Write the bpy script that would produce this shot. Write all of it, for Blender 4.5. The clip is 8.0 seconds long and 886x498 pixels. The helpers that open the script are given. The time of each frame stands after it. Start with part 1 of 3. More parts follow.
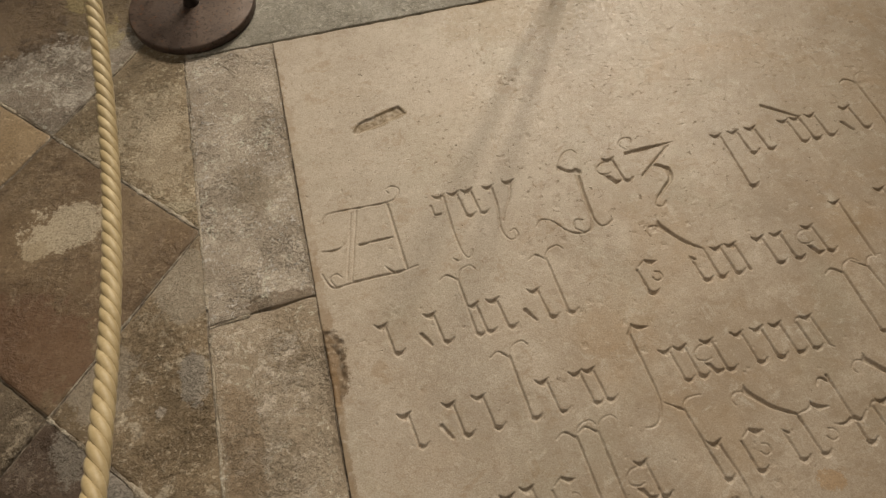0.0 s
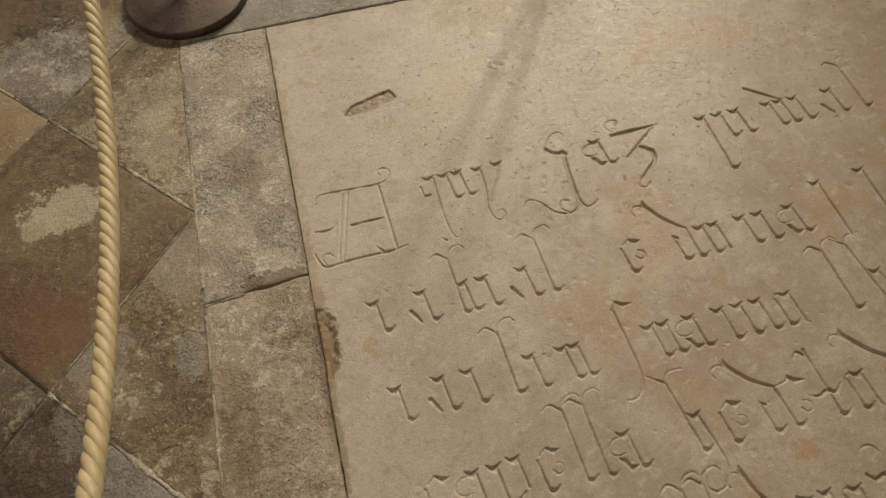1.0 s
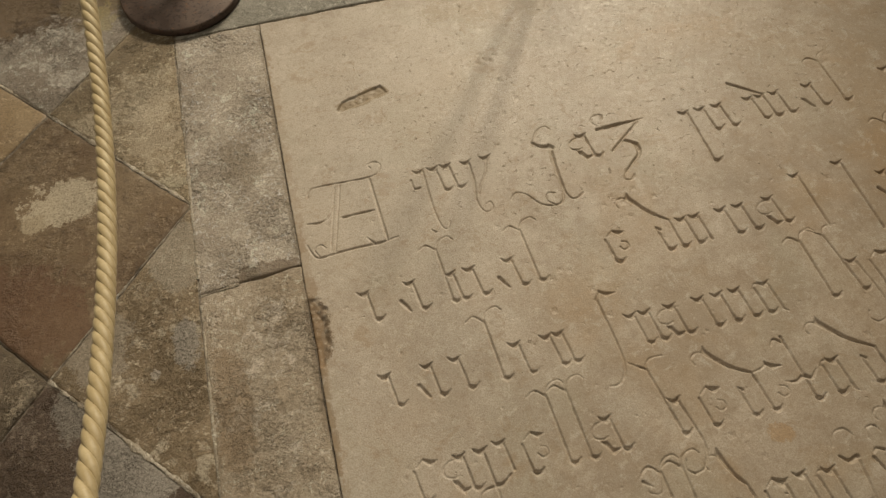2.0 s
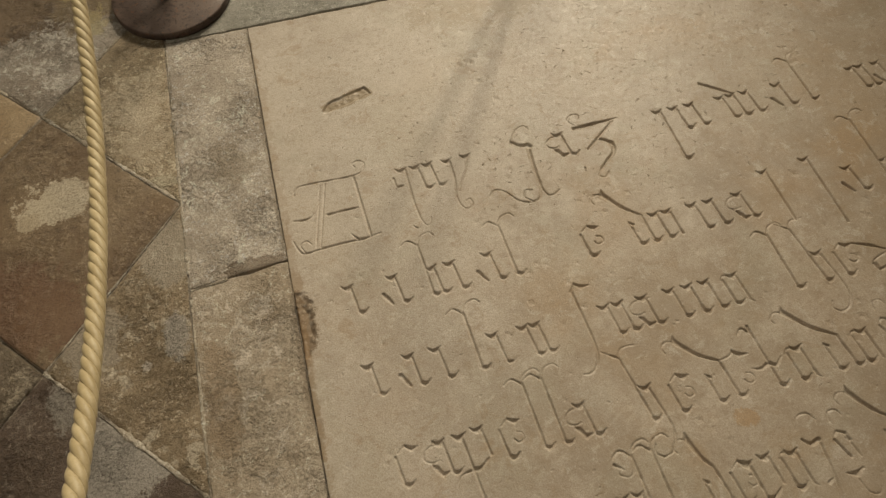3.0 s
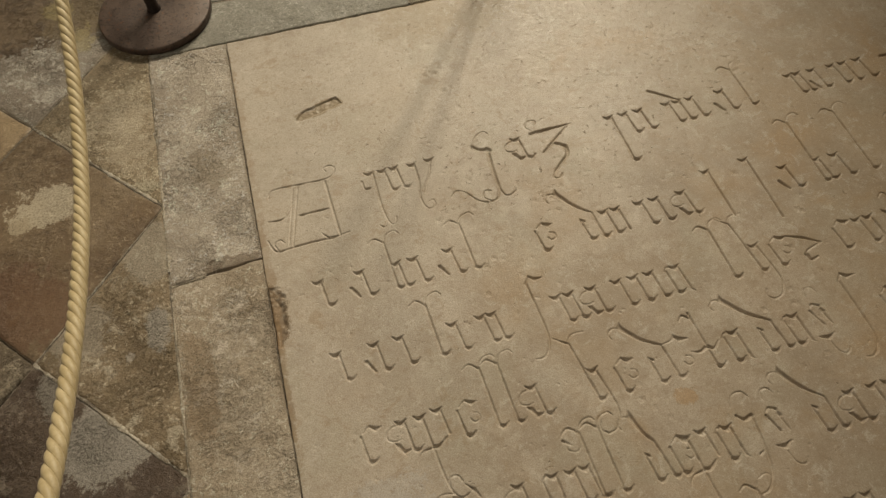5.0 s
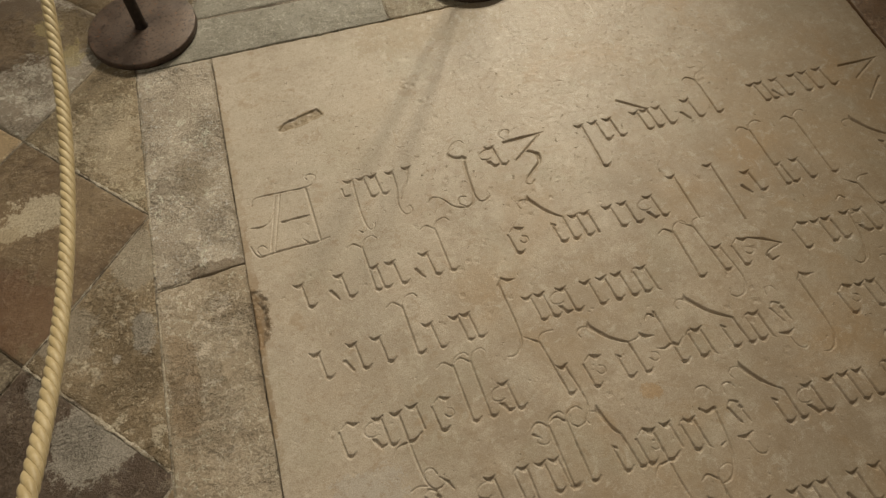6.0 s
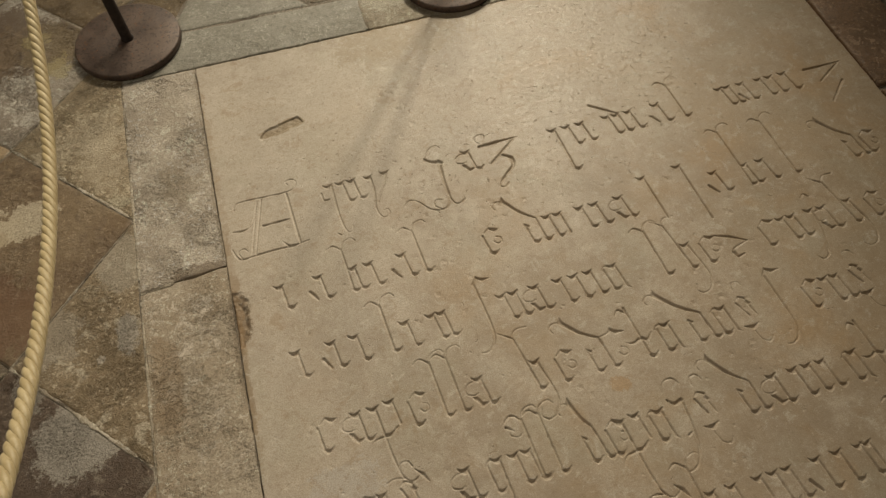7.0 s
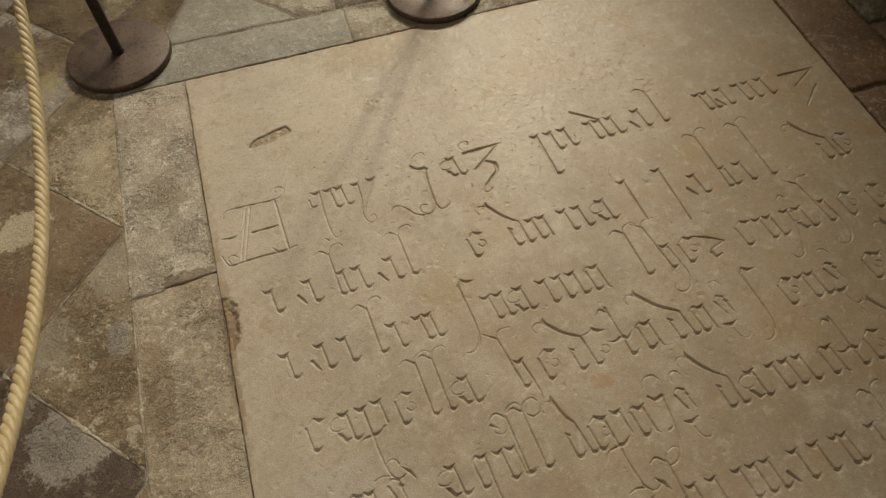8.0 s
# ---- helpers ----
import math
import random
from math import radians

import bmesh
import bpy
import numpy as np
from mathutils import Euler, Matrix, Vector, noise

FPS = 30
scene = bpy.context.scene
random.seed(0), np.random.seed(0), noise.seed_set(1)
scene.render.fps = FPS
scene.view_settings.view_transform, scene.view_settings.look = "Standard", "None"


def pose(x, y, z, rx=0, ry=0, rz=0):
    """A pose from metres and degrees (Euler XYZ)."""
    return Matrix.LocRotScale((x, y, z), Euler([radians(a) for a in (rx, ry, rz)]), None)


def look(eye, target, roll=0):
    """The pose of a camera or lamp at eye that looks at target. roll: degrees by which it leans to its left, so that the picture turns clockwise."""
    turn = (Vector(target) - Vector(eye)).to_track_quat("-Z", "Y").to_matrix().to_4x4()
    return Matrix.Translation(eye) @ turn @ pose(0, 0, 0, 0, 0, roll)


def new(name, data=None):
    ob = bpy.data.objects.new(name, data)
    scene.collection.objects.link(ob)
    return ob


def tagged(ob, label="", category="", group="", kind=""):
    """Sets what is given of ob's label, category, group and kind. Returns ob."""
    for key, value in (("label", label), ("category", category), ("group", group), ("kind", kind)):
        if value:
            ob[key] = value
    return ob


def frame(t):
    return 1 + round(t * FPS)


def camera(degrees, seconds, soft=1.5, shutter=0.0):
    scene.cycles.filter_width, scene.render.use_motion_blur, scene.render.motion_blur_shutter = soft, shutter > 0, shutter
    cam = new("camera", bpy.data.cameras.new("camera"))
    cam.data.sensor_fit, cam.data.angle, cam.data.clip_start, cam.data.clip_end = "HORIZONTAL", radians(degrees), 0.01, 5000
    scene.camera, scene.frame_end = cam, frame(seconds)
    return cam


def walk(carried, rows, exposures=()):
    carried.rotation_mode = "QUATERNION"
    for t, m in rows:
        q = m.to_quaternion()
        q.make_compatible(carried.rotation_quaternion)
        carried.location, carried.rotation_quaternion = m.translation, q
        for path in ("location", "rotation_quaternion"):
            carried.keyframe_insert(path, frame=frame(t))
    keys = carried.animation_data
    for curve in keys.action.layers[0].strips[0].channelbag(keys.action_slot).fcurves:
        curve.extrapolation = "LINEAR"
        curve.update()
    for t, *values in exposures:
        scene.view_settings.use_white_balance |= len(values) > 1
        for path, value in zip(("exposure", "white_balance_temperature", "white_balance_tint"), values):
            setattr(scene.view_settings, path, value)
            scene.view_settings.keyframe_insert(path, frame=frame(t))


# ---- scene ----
cam = camera(62.3, 8.0, soft=1.4)
PATH = [
    (0, (0.13, -1.343, 1.245), (0.31, -0.369, -0.492), -3.6),
    (0.5, (0.141, -1.362, 1.258), (0.317, -0.402, -0.488), -3.8),
    (1, (0.139, -1.378, 1.27), (0.318, -0.434, -0.484), -3.5),
    (2.5, (0.164, -1.426, 1.323), (0.345, -0.497, -0.438), -3.5),
    (3, (0.175, -1.45, 1.345), (0.365, -0.521, -0.416), -3.2),
    (3.5, (0.186, -1.475, 1.36), (0.378, -0.543, -0.399), -3.3),
    (4, (0.194, -1.499, 1.387), (0.393, -0.567, -0.371), -3.0),
    (4.5, (0.209, -1.525, 1.403), (0.412, -0.582, -0.349), -3.1),
    (6, (0.249, -1.619, 1.463), (0.486, -0.627, -0.258), -2.7),
    (6.5, (0.27, -1.653, 1.472), (0.515, -0.648, -0.24), -2.8),
    (7, (0.282, -1.681, 1.49), (0.537, -0.663, -0.212), -2.8),
    (7.5, (0.287, -1.705, 1.503), (0.555, -0.671, -0.188), -2.7),
    (8, (0.291, -1.728, 1.509), (0.571, -0.683, -0.173), -2.7),
]
walk(cam, [(t, look(eye, target, roll)) for t, eye, target, roll in PATH],
     ((0.0, 0.0, 6390, 13), (0.5, 0.0, 6440, 12), (1.2, 0.0, 6490, 11), (2.5, 0.0, 6510, 9), (8.0, 0.0, 6510, 8)))
KEY_A, KEY_B, KEY_W = (3.72, 4.08, 4.7), (3.27, 4.38, 4.7), 700
AIM, CONE, SOFT = (-0.04, -1.05, 0), 30, 0.18
FILL_NE, FILL_NE_W, NAVE_W, FILL_BACK_W = (2.3, 5.1, 4.8), 1220, 100, 265
SLAB_A, SLAB_B, SLAB_C = (0.345, 0.282, 0.216), (0.455, 0.384, 0.308), (0.55, 0.482, 0.404)
SLAB_D, SLAB_E, SLAB_F, SLAB_ROUGH = (0.31, 0.243, 0.175), (0.42, 0.320, 0.220), (0.465, 0.418, 0.353), (0.30, 0.50)
GREY = (0.345, 0.290, 0.228), (0.495, 0.430, 0.353), (0.65, 0.59, 0.505)
DISC2, LAY = (0.80, 0.138), 1

# ---- world and lights ----
world = bpy.data.worlds.new("world")
scene.world = world
world.use_nodes = True
world.node_tree.nodes["Background"].inputs[0].default_value = (1.0, 0.85, 0.65, 1)
world.node_tree.nodes["Background"].inputs[1].default_value = 0.05


def lamp(name, place, target, watts, size, spread, colour):
    data = bpy.data.lights.new(name, "SPOT")
    data.energy, data.shadow_soft_size, data.color = watts, size, colour
    data.spot_size, data.spot_blend = radians(spread), 1.0
    ob = new(name, data)
    ob.matrix_world = look(place, target)
    return ob


WARM = (1.0, 0.88, 0.68)
lamp("spotlight_key", KEY_A, AIM, KEY_W, SOFT, CONE, WARM)
lamp("spotlight_twin", KEY_B, AIM, KEY_W, SOFT, CONE, WARM)
# added broad fill beside the key pair, softens the pole shadows; no known fitting
lamp("fill_northeast", FILL_NE, AIM, FILL_NE_W, 1.1, 30, WARM)
lamp("spotlight_nave", (0.2, 4.6, 4.2), (0.5, -0.5, 0), NAVE_W, 0.12, 110, WARM)
# added fill from behind on the left, lifts the old tiles; no known source
lamp("fill_behind", (-2.8, -2.6, 4.4), (-0.7, -0.6, 0), FILL_BACK_W, 0.5, 70, WARM)


# ---- materials ----
class Nodes:
    def __init__(self, name):
        self.mat = bpy.data.materials.new(name)
        self.mat.use_nodes = True
        self.tree = self.mat.node_tree
        self.bsdf = self.tree.nodes["Principled BSDF"]
        self.coord = self.add("ShaderNodeTexCoord").outputs["Object"]

    def add(self, kind, **settings):
        node = self.tree.nodes.new(kind)
        for key, value in settings.items():
            setattr(node, key, value)
        return node

    def put(self, socket, value):
        if isinstance(value, bpy.types.NodeSocket):
            self.tree.links.new(value, socket)
        elif isinstance(value, tuple) and len(value) == 3 and socket.type == "RGBA":
            socket.default_value = (*value, 1)
        else:
            socket.default_value = value

    def noise(self, scale, detail=4, rough=0.6, shift=(0, 0, 0), distort=0.0, stretch=(1, 1, 1)):
        m = self.add("ShaderNodeMapping")
        self.put(m.inputs[0], self.coord)
        m.inputs[1].default_value = shift
        m.inputs[3].default_value = stretch
        n = self.add("ShaderNodeTexNoise")
        self.put(n.inputs["Vector"], m.outputs[0])
        n.inputs["Scale"].default_value, n.inputs["Detail"].default_value = scale, detail
        n.inputs["Roughness"].default_value, n.inputs["Distortion"].default_value = rough, distort
        return n.outputs["Fac"]

    def cells(self, scale, feature="F1", shift=(0, 0, 0)):
        m = self.add("ShaderNodeMapping")
        self.put(m.inputs[0], self.coord)
        m.inputs[1].default_value = shift
        n = self.add("ShaderNodeTexVoronoi", feature=feature)
        self.put(n.inputs["Vector"], m.outputs[0])
        n.inputs["Scale"].default_value = scale
        return n.outputs["Distance"]

    def ramp(self, value, low, high, a=0.0, b=1.0):
        n = self.add("ShaderNodeMapRange", interpolation_type="SMOOTHSTEP")
        self.put(n.inputs[0], value)
        for k, v in zip((1, 2, 3, 4), (low, high, a, b)):
            n.inputs[k].default_value = v
        return n.outputs[0]

    def calc(self, op, a, b=0.0):
        n = self.add("ShaderNodeMath", operation=op)
        self.put(n.inputs[0], a)
        self.put(n.inputs[1], b)
        return n.outputs[0]

    def mix(self, fac, a, b, blend="MIX"):
        n = self.add("ShaderNodeMix", data_type="RGBA", blend_type=blend)
        self.put(n.inputs[0], fac)
        self.put(n.inputs[6], a)
        self.put(n.inputs[7], b)
        return n.outputs[2]

    def spot(self, x, y, rx, ry, wobble=0.5, scale=18, shift=(0, 0, 0)):
        """A stain of ragged outline round (x, y)."""
        m = self.add("ShaderNodeMapping")
        self.put(m.inputs[0], self.coord)
        m.inputs[1].default_value = (-x / rx, -y / ry, 0)
        m.inputs[3].default_value = (1 / rx, 1 / ry, 0)
        d = self.add("ShaderNodeVectorMath", operation="LENGTH")
        self.put(d.inputs[0], m.outputs[0])
        n = self.noise(scale, 8, 0.72, shift)
        far = self.calc("ADD", d.outputs["Value"], self.calc("MULTIPLY", self.calc("SUBTRACT", n, 0.5), 4 * wobble))
        fine = self.noise(scale * 5 + 60, 6, 0.75, shift)
        far = self.calc("ADD", far, self.calc("MULTIPLY", self.calc("SUBTRACT", fine, 0.5), 1.0))
        return self.ramp(far, 0.9, 1.04, 1.0, 0.0)

    def finish(self, colour, rough, height=None, depth=0.002, strength=1.0, metal=0.0, specular=0.5):
        self.put(self.bsdf.inputs["Base Color"], colour)
        self.put(self.bsdf.inputs["Roughness"], rough)
        self.put(self.bsdf.inputs["Metallic"], metal)
        self.bsdf.inputs["Specular IOR Level"].default_value = specular
        if height is not None:
            b = self.add("ShaderNodeBump")
            b.inputs["Strength"].default_value, b.inputs["Distance"].default_value = strength, depth
            self.put(b.inputs["Height"], height)
            self.put(self.bsdf.inputs["Normal"], b.outputs[0])
        return self.mat


def limestone():
    """The honed slab: warm beige with clouds, ochre stains, fine pits, traffic polish and some painted light."""
    n = Nodes("slab_limestone")
    c = n.mix(n.ramp(n.noise(3.2, 8, 0.62), 0.38, 0.62), SLAB_A, SLAB_B)
    c = n.mix(n.ramp(n.noise(8, 8, 0.66, (3, 1, 0)), 0.48, 0.66, 0, 0.75), c, SLAB_C)
    c = n.mix(n.ramp(n.noise(22, 7, 0.68, (7, 4, 0)), 0.48, 0.68, 0, 0.6), c, SLAB_D)
    c = n.mix(n.ramp(n.noise(2.6, 6, 0.6, (5, 9, 0)), 0.5, 0.66, 0, 0.6), c, SLAB_E)
    c = n.mix(n.ramp(n.noise(5, 7, 0.65, (11, 2, 0)), 0.54, 0.68, 0, 0.5), c, SLAB_F)
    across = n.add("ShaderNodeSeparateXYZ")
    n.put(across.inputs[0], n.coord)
    # position across the slab, broken by noise: paler left, darker right
    patina_and_falloff = n.calc("ADD", across.outputs[0], n.calc("MULTIPLY", n.calc("SUBTRACT", n.noise(2.2, 7, 0.65, (6, 2, 0)), 0.5), 2.0))
    c = n.mix(n.ramp(patina_and_falloff, -0.3, 0.9, 0.5, 0.0), c, (0.535, 0.485, 0.425))
    c = n.mix(n.calc("MULTIPLY", n.spot(0.772, -1.226, 0.022, 0.018, 0.5, 50), 0.5), c, (0.42, 0.25, 0.10))
    c = n.mix(n.calc("MULTIPLY", n.spot(0.006, -0.83, 0.032, 0.08, 0.4, 35), 0.8), c, (0.15, 0.098, 0.054))
    c = n.mix(n.calc("MULTIPLY", n.spot(0.0, -0.95, 0.014, 0.16, 0.6, 24), 0.6), c, (0.19, 0.125, 0.07))
    c = n.mix(n.calc("MULTIPLY", n.spot(0.0, -0.62, 0.020, 0.55, 0.6, 22), 0.5), c, (0.26, 0.17, 0.09))
    # greyish sheen painted into the colour where the key lamps reflect
    c = n.mix(n.calc("MULTIPLY", n.spot(0.85, -0.25, 0.42, 0.3, 0.5, 5), 0.35), c, (0.50, 0.45, 0.39))
    c = n.mix(n.calc("MULTIPLY", n.spot(0.24, -0.42, 0.36, 0.36, 0.8, 6, (3, 7, 0)), 0.4), c, (0.53, 0.475, 0.40))
    c = n.mix(n.calc("MULTIPLY", n.spot(0.16, -1.27, 0.09, 0.06, 0.6, 10), 0.6), c, (0.46, 0.43, 0.40))
    c = n.mix(n.calc("MULTIPLY", n.spot(0.60, -0.05, 0.20, 0.10, 0.7, 9), 0.5), c, (0.33, 0.262, 0.165))
    # ochre patina on the right, its darkening also paints the light's falloff
    c = n.mix(n.ramp(patina_and_falloff, 0.6, 1.8, 0, 0.5), c, (0.40, 0.30, 0.185))
    c = n.mix(n.ramp(n.noise(4.2, 8, 0.62, (14, 6, 0), 0.4), 0.5, 0.66, 0, 0.4), c, (0.405, 0.368, 0.290))
    c = n.mix(n.calc("MULTIPLY", n.ramp(n.noise(3.6, 8, 0.66, (4, 17, 0), 0.5), 0.49, 0.68, 0, 0.55), n.ramp(patina_and_falloff, 0.2, 1.3)), c, (0.41, 0.268, 0.138))
    c = n.mix(n.ramp(n.noise(24, 9, 0.76, (9, 3, 0), 0.5), 0.53, 0.64, 0, 0.5), c, (0.60, 0.55, 0.48))
    c = n.mix(n.ramp(n.noise(18, 9, 0.74, (2, 13, 0), 0.6), 0.54, 0.66, 0, 0.5), c, (0.33, 0.24, 0.15))
    worn = n.spot(0.85, -0.32, 0.75, 0.42, 0.6, 6, (4, 0, 0))
    pits = n.ramp(n.noise(105, 3, 0.65, (4, 4, 0), 0.6, (0.9, 1.15, 1)), 0.61, 0.72)
    few = n.calc("ADD", n.ramp(n.noise(12, 5, 0.65, (2, 8, 0)), 0.55, 0.66), n.calc("MULTIPLY", n.ramp(n.noise(20, 5, 0.65, (6, 8, 0)), 0.38, 0.52), worn))
    pits = n.calc("MULTIPLY", pits, n.calc("MINIMUM", few, 1.0))
    c = n.mix(n.calc("MULTIPLY", pits, 0.6), c, (0.19, 0.14, 0.09))
    c = n.mix(n.ramp(n.noise(75, 6, 0.78, (2, 5, 0)), 0.5, 0.68, 0, 0.5), c, (0.27, 0.205, 0.14))
    c = n.mix(n.ramp(n.noise(95, 6, 0.76, (8, 5, 0)), 0.54, 0.68, 0, 0.5), c, (0.60, 0.53, 0.43))
    c = n.mix(n.ramp(n.noise(330, 2, 0.6), 0.35, 0.7, 0, 0.4), c, (0.25, 0.19, 0.13))
    c = n.mix(n.calc("MULTIPLY", n.calc("MAXIMUM", n.spot(0.178, -0.304, 0.042, 0.014, 0.2, 70), n.spot(0.228, -0.286, 0.036, 0.019, 0.2, 70)), 0.65), c, (0.24, 0.178, 0.10))
    grain = n.calc("ADD", n.noise(240, 4, 0.75), n.calc("MULTIPLY", n.noise(60, 4, 0.6), 0.35))
    height = n.calc("SUBTRACT", grain, n.calc("MULTIPLY", pits, 2.0))
    rough = n.ramp(n.noise(90, 6, 0.7, (1, 2, 0)), 0.35, 0.65, SLAB_ROUGH[0], SLAB_ROUGH[1])
    return n.finish(c, rough, height, 0.0008, 0.8, specular=0.27)


def paving(name, dark, mid, pale, shift, pale_share=0.5, spots=(), rough=(0.42, 0.72), relief=0.006):
    """Worn church paving: three tones in clouds, lime bloom, pits and scabs, and stains of their own."""
    n = Nodes(name)
    s = (shift, shift * 1.7, 0)
    c = n.mix(n.ramp(n.noise(4.5, 9, 0.66, s), 0.36, 0.64), dark, mid)
    bloom = n.calc("ADD", n.noise(9, 9, 0.72, (s[1], s[0], 0), 0.3), n.calc("MULTIPLY", n.calc("SUBTRACT", n.noise(120, 5, 0.75, s), 0.5), 0.38))
    c = n.mix(n.ramp(bloom, 1.02 - pale_share, 1.11 - pale_share, 0, 0.85), c, pale)
    c = n.mix(n.ramp(n.noise(55, 6, 0.75, s), 0.52, 0.68, 0, 0.7), c, tuple(v * 0.45 for v in dark))
    flecks = n.calc("MULTIPLY", n.ramp(n.noise(75, 8, 0.8, (s[1], 3, 0), 0.4), 0.555, 0.58), n.ramp(n.noise(8, 6, 0.7, (3, s[1], 0)), 0.42, 0.54))
    c = n.mix(n.calc("MULTIPLY", flecks, 0.6), c, tuple(min(0.75, v * 1.55) for v in pale))
    crust = n.calc("MULTIPLY", n.ramp(n.noise(30, 8, 0.74, (7, s[0], 0), 0.8), 0.55, 0.575), n.ramp(n.noise(6, 4, 0.6, (s[0], 9, 0)), 0.46, 0.58))
    c = n.mix(n.calc("MULTIPLY", crust, 0.75), c, tuple(min(0.7, v * 1.2) for v in pale))
    bare = n.calc("MULTIPLY", n.ramp(n.noise(26, 8, 0.74, (s[1], 5, 0), 0.8), 0.56, 0.62), n.ramp(n.noise(5, 4, 0.6, (9, s[1], 0)), 0.48, 0.6))
    c = n.mix(n.calc("MULTIPLY", bare, 0.6), c, tuple(v * 0.6 for v in dark))
    specks = n.calc("MULTIPLY", n.ramp(n.cells(130, shift=s), 0.06, 0.2, 1, 0), n.ramp(n.noise(20, 3, 0.5, s), 0.5, 0.62))
    c = n.mix(n.calc("MULTIPLY", specks, 0.7), c, tuple(v * 0.35 for v in dark))
    for x, y, rx, ry, wobble, scale, colour, amount in spots:
        c = n.mix(n.calc("MULTIPLY", n.spot(x, y, rx, ry, wobble, scale, s), amount), c, colour)
    c = n.mix(n.ramp(n.noise(190, 6, 0.8), 0.48, 0.6, 0, 0.5), c, tuple(v * 0.5 for v in dark))
    scabs = n.ramp(n.noise(38, 6, 0.72, (s[0], s[1], 2)), 0.42, 0.6)
    grain = n.calc("ADD", n.calc("MULTIPLY", n.noise(170, 5, 0.75), 0.75), n.calc("MULTIPLY", scabs, n.ramp(n.noise(7, 3, 0.5, s), 0.4, 0.62)))
    grain = n.calc("ADD", grain, n.calc("MULTIPLY", n.noise(16, 4), 0.9))
    r = n.ramp(n.noise(25, 4, 0.6, s), 0.3, 0.7, rough[0], rough[1])
    return n.finish(c, r, grain, relief, 0.8)


def iron():
    n = Nodes("rusty_iron")
    c = n.mix(n.ramp(n.noise(14, 5, 0.65), 0.35, 0.7), (0.085, 0.060, 0.050), (0.135, 0.095, 0.075))
    c = n.mix(n.ramp(n.noise(55, 4, 0.7, (3, 3, 0)), 0.58, 0.72, 0, 0.8), c, (0.20, 0.085, 0.035))
    c = n.mix(n.ramp(n.noise(120, 4, 0.65, (1, 6, 0)), 0.54, 0.62, 0, 0.6), c, (0.026, 0.019, 0.017))
    height = n.calc("ADD", n.noise(90, 4, 0.7), n.noise(300, 2))
    return n.finish(c, n.ramp(n.noise(30), 0.3, 0.7, 0.42, 0.65), height, 0.0008, 0.6, 0.25)


def black_iron():
    n = Nodes("black_painted_iron")
    c = n.mix(n.ramp(n.noise(60, 4, 0.6), 0.4, 0.7), (0.020, 0.013, 0.011), (0.040, 0.026, 0.020))
    return n.finish(c, 0.5, n.noise(200, 3), 0.0005, 0.4, 0.2)


def hemp():
    n = Nodes("pale_rope_fibre")
    c = n.mix(n.ramp(n.noise(40, 4, 0.6), 0.35, 0.7), (0.43, 0.335, 0.18), (0.55, 0.445, 0.26))
    c = n.mix(n.ramp(n.noise(420, 3, 0.6), 0.5, 0.75, 0, 0.3), c, (0.30, 0.22, 0.10))
    m = n.finish(c, 0.5, n.noise(900, 3, 0.6), 0.0004, 0.5)
    n.bsdf.inputs["Sheen Weight"].default_value = 0.1
    return m


def plaster(name, colour):
    n = Nodes(name)
    c = n.mix(n.ramp(n.noise(1.3, 6), 0.35, 0.7), colour, tuple(v * 0.8 for v in colour))
    return n.finish(c, 0.9, n.noise(30, 5), 0.004, 0.4)


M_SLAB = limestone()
M_IRON, M_BLACK, M_ROPE = iron(), black_iron(), hemp()
M_WALL = plaster("lime_plaster", (0.62, 0.54, 0.42))
M_MORTAR = paving("lime_mortar", (0.15, 0.12, 0.09), (0.27, 0.225, 0.17), (0.40, 0.35, 0.285), 4.2, 0.52)
M_LIME = paving("pale_lime_joint", (0.30, 0.25, 0.185), (0.47, 0.405, 0.315), (0.60, 0.54, 0.45), 6.6, 0.5)
M_GREY = paving("grey_border_stone", *GREY, 1.3, 0.47, spots=(
    (-0.07, -0.675, 0.07, 0.018, 0.8, 40, (0.16, 0.11, 0.065), 0.7), (-0.08, -0.40, 0.05, 0.06, 0.9, 24, (0.24, 0.19, 0.125), 0.5),
    (-0.002, -0.35, 0.006, 0.36, 0.8, 30, (0.20, 0.15, 0.09), 0.4), (-0.045, -0.365, 0.022, 0.02, 0.6, 40, (0.50, 0.45, 0.40), 0.5), (-0.16, -0.80, 0.05, 0.03, 0.8, 30, (0.40, 0.36, 0.30), 0.6)))
M_GREY_LOW = paving("grey_border_stone_low", (0.345, 0.275, 0.195), (0.46, 0.39, 0.305), (0.53, 0.468, 0.395), 5.9, 0.46, spots=(
    (-0.165, -0.95, 0.035, 0.14, 0.7, 16, (0.26, 0.18, 0.105), 0.55), (-0.003, -0.88, 0.008, 0.16, 0.8, 30, (0.18, 0.13, 0.08), 0.5)))
M_TOP = paving("blue_grey_stone", (0.24, 0.225, 0.185), (0.31, 0.29, 0.245), (0.36, 0.34, 0.295), 8.1, 0.4, relief=0.0015)
M_TOP_PALE = paving("pale_top_stone", (0.25, 0.20, 0.14), (0.38, 0.33, 0.25), (0.52, 0.48, 0.39), 2.7, 0.55)
M_BROWN = paving("red_brown_tile", (0.148, 0.098, 0.055), (0.218, 0.158, 0.096), (0.262, 0.203, 0.134), 3.4, 0.31, spots=(
    (-0.60, -0.66, 0.17, 0.14, 0.6, 7, (0.135, 0.066, 0.036), 0.6), (-0.47, -0.40, 0.082, 0.058, 0.75, 13, (0.50, 0.43, 0.32), 0.9),
    (-0.53, -0.445, 0.03, 0.022, 0.4, 40, (0.40, 0.33, 0.23), 0.9), 
    (-0.245, -0.475, 0.03, 0.035, 0.7, 30, (0.20, 0.125, 0.055), 0.2)), relief=0.002)
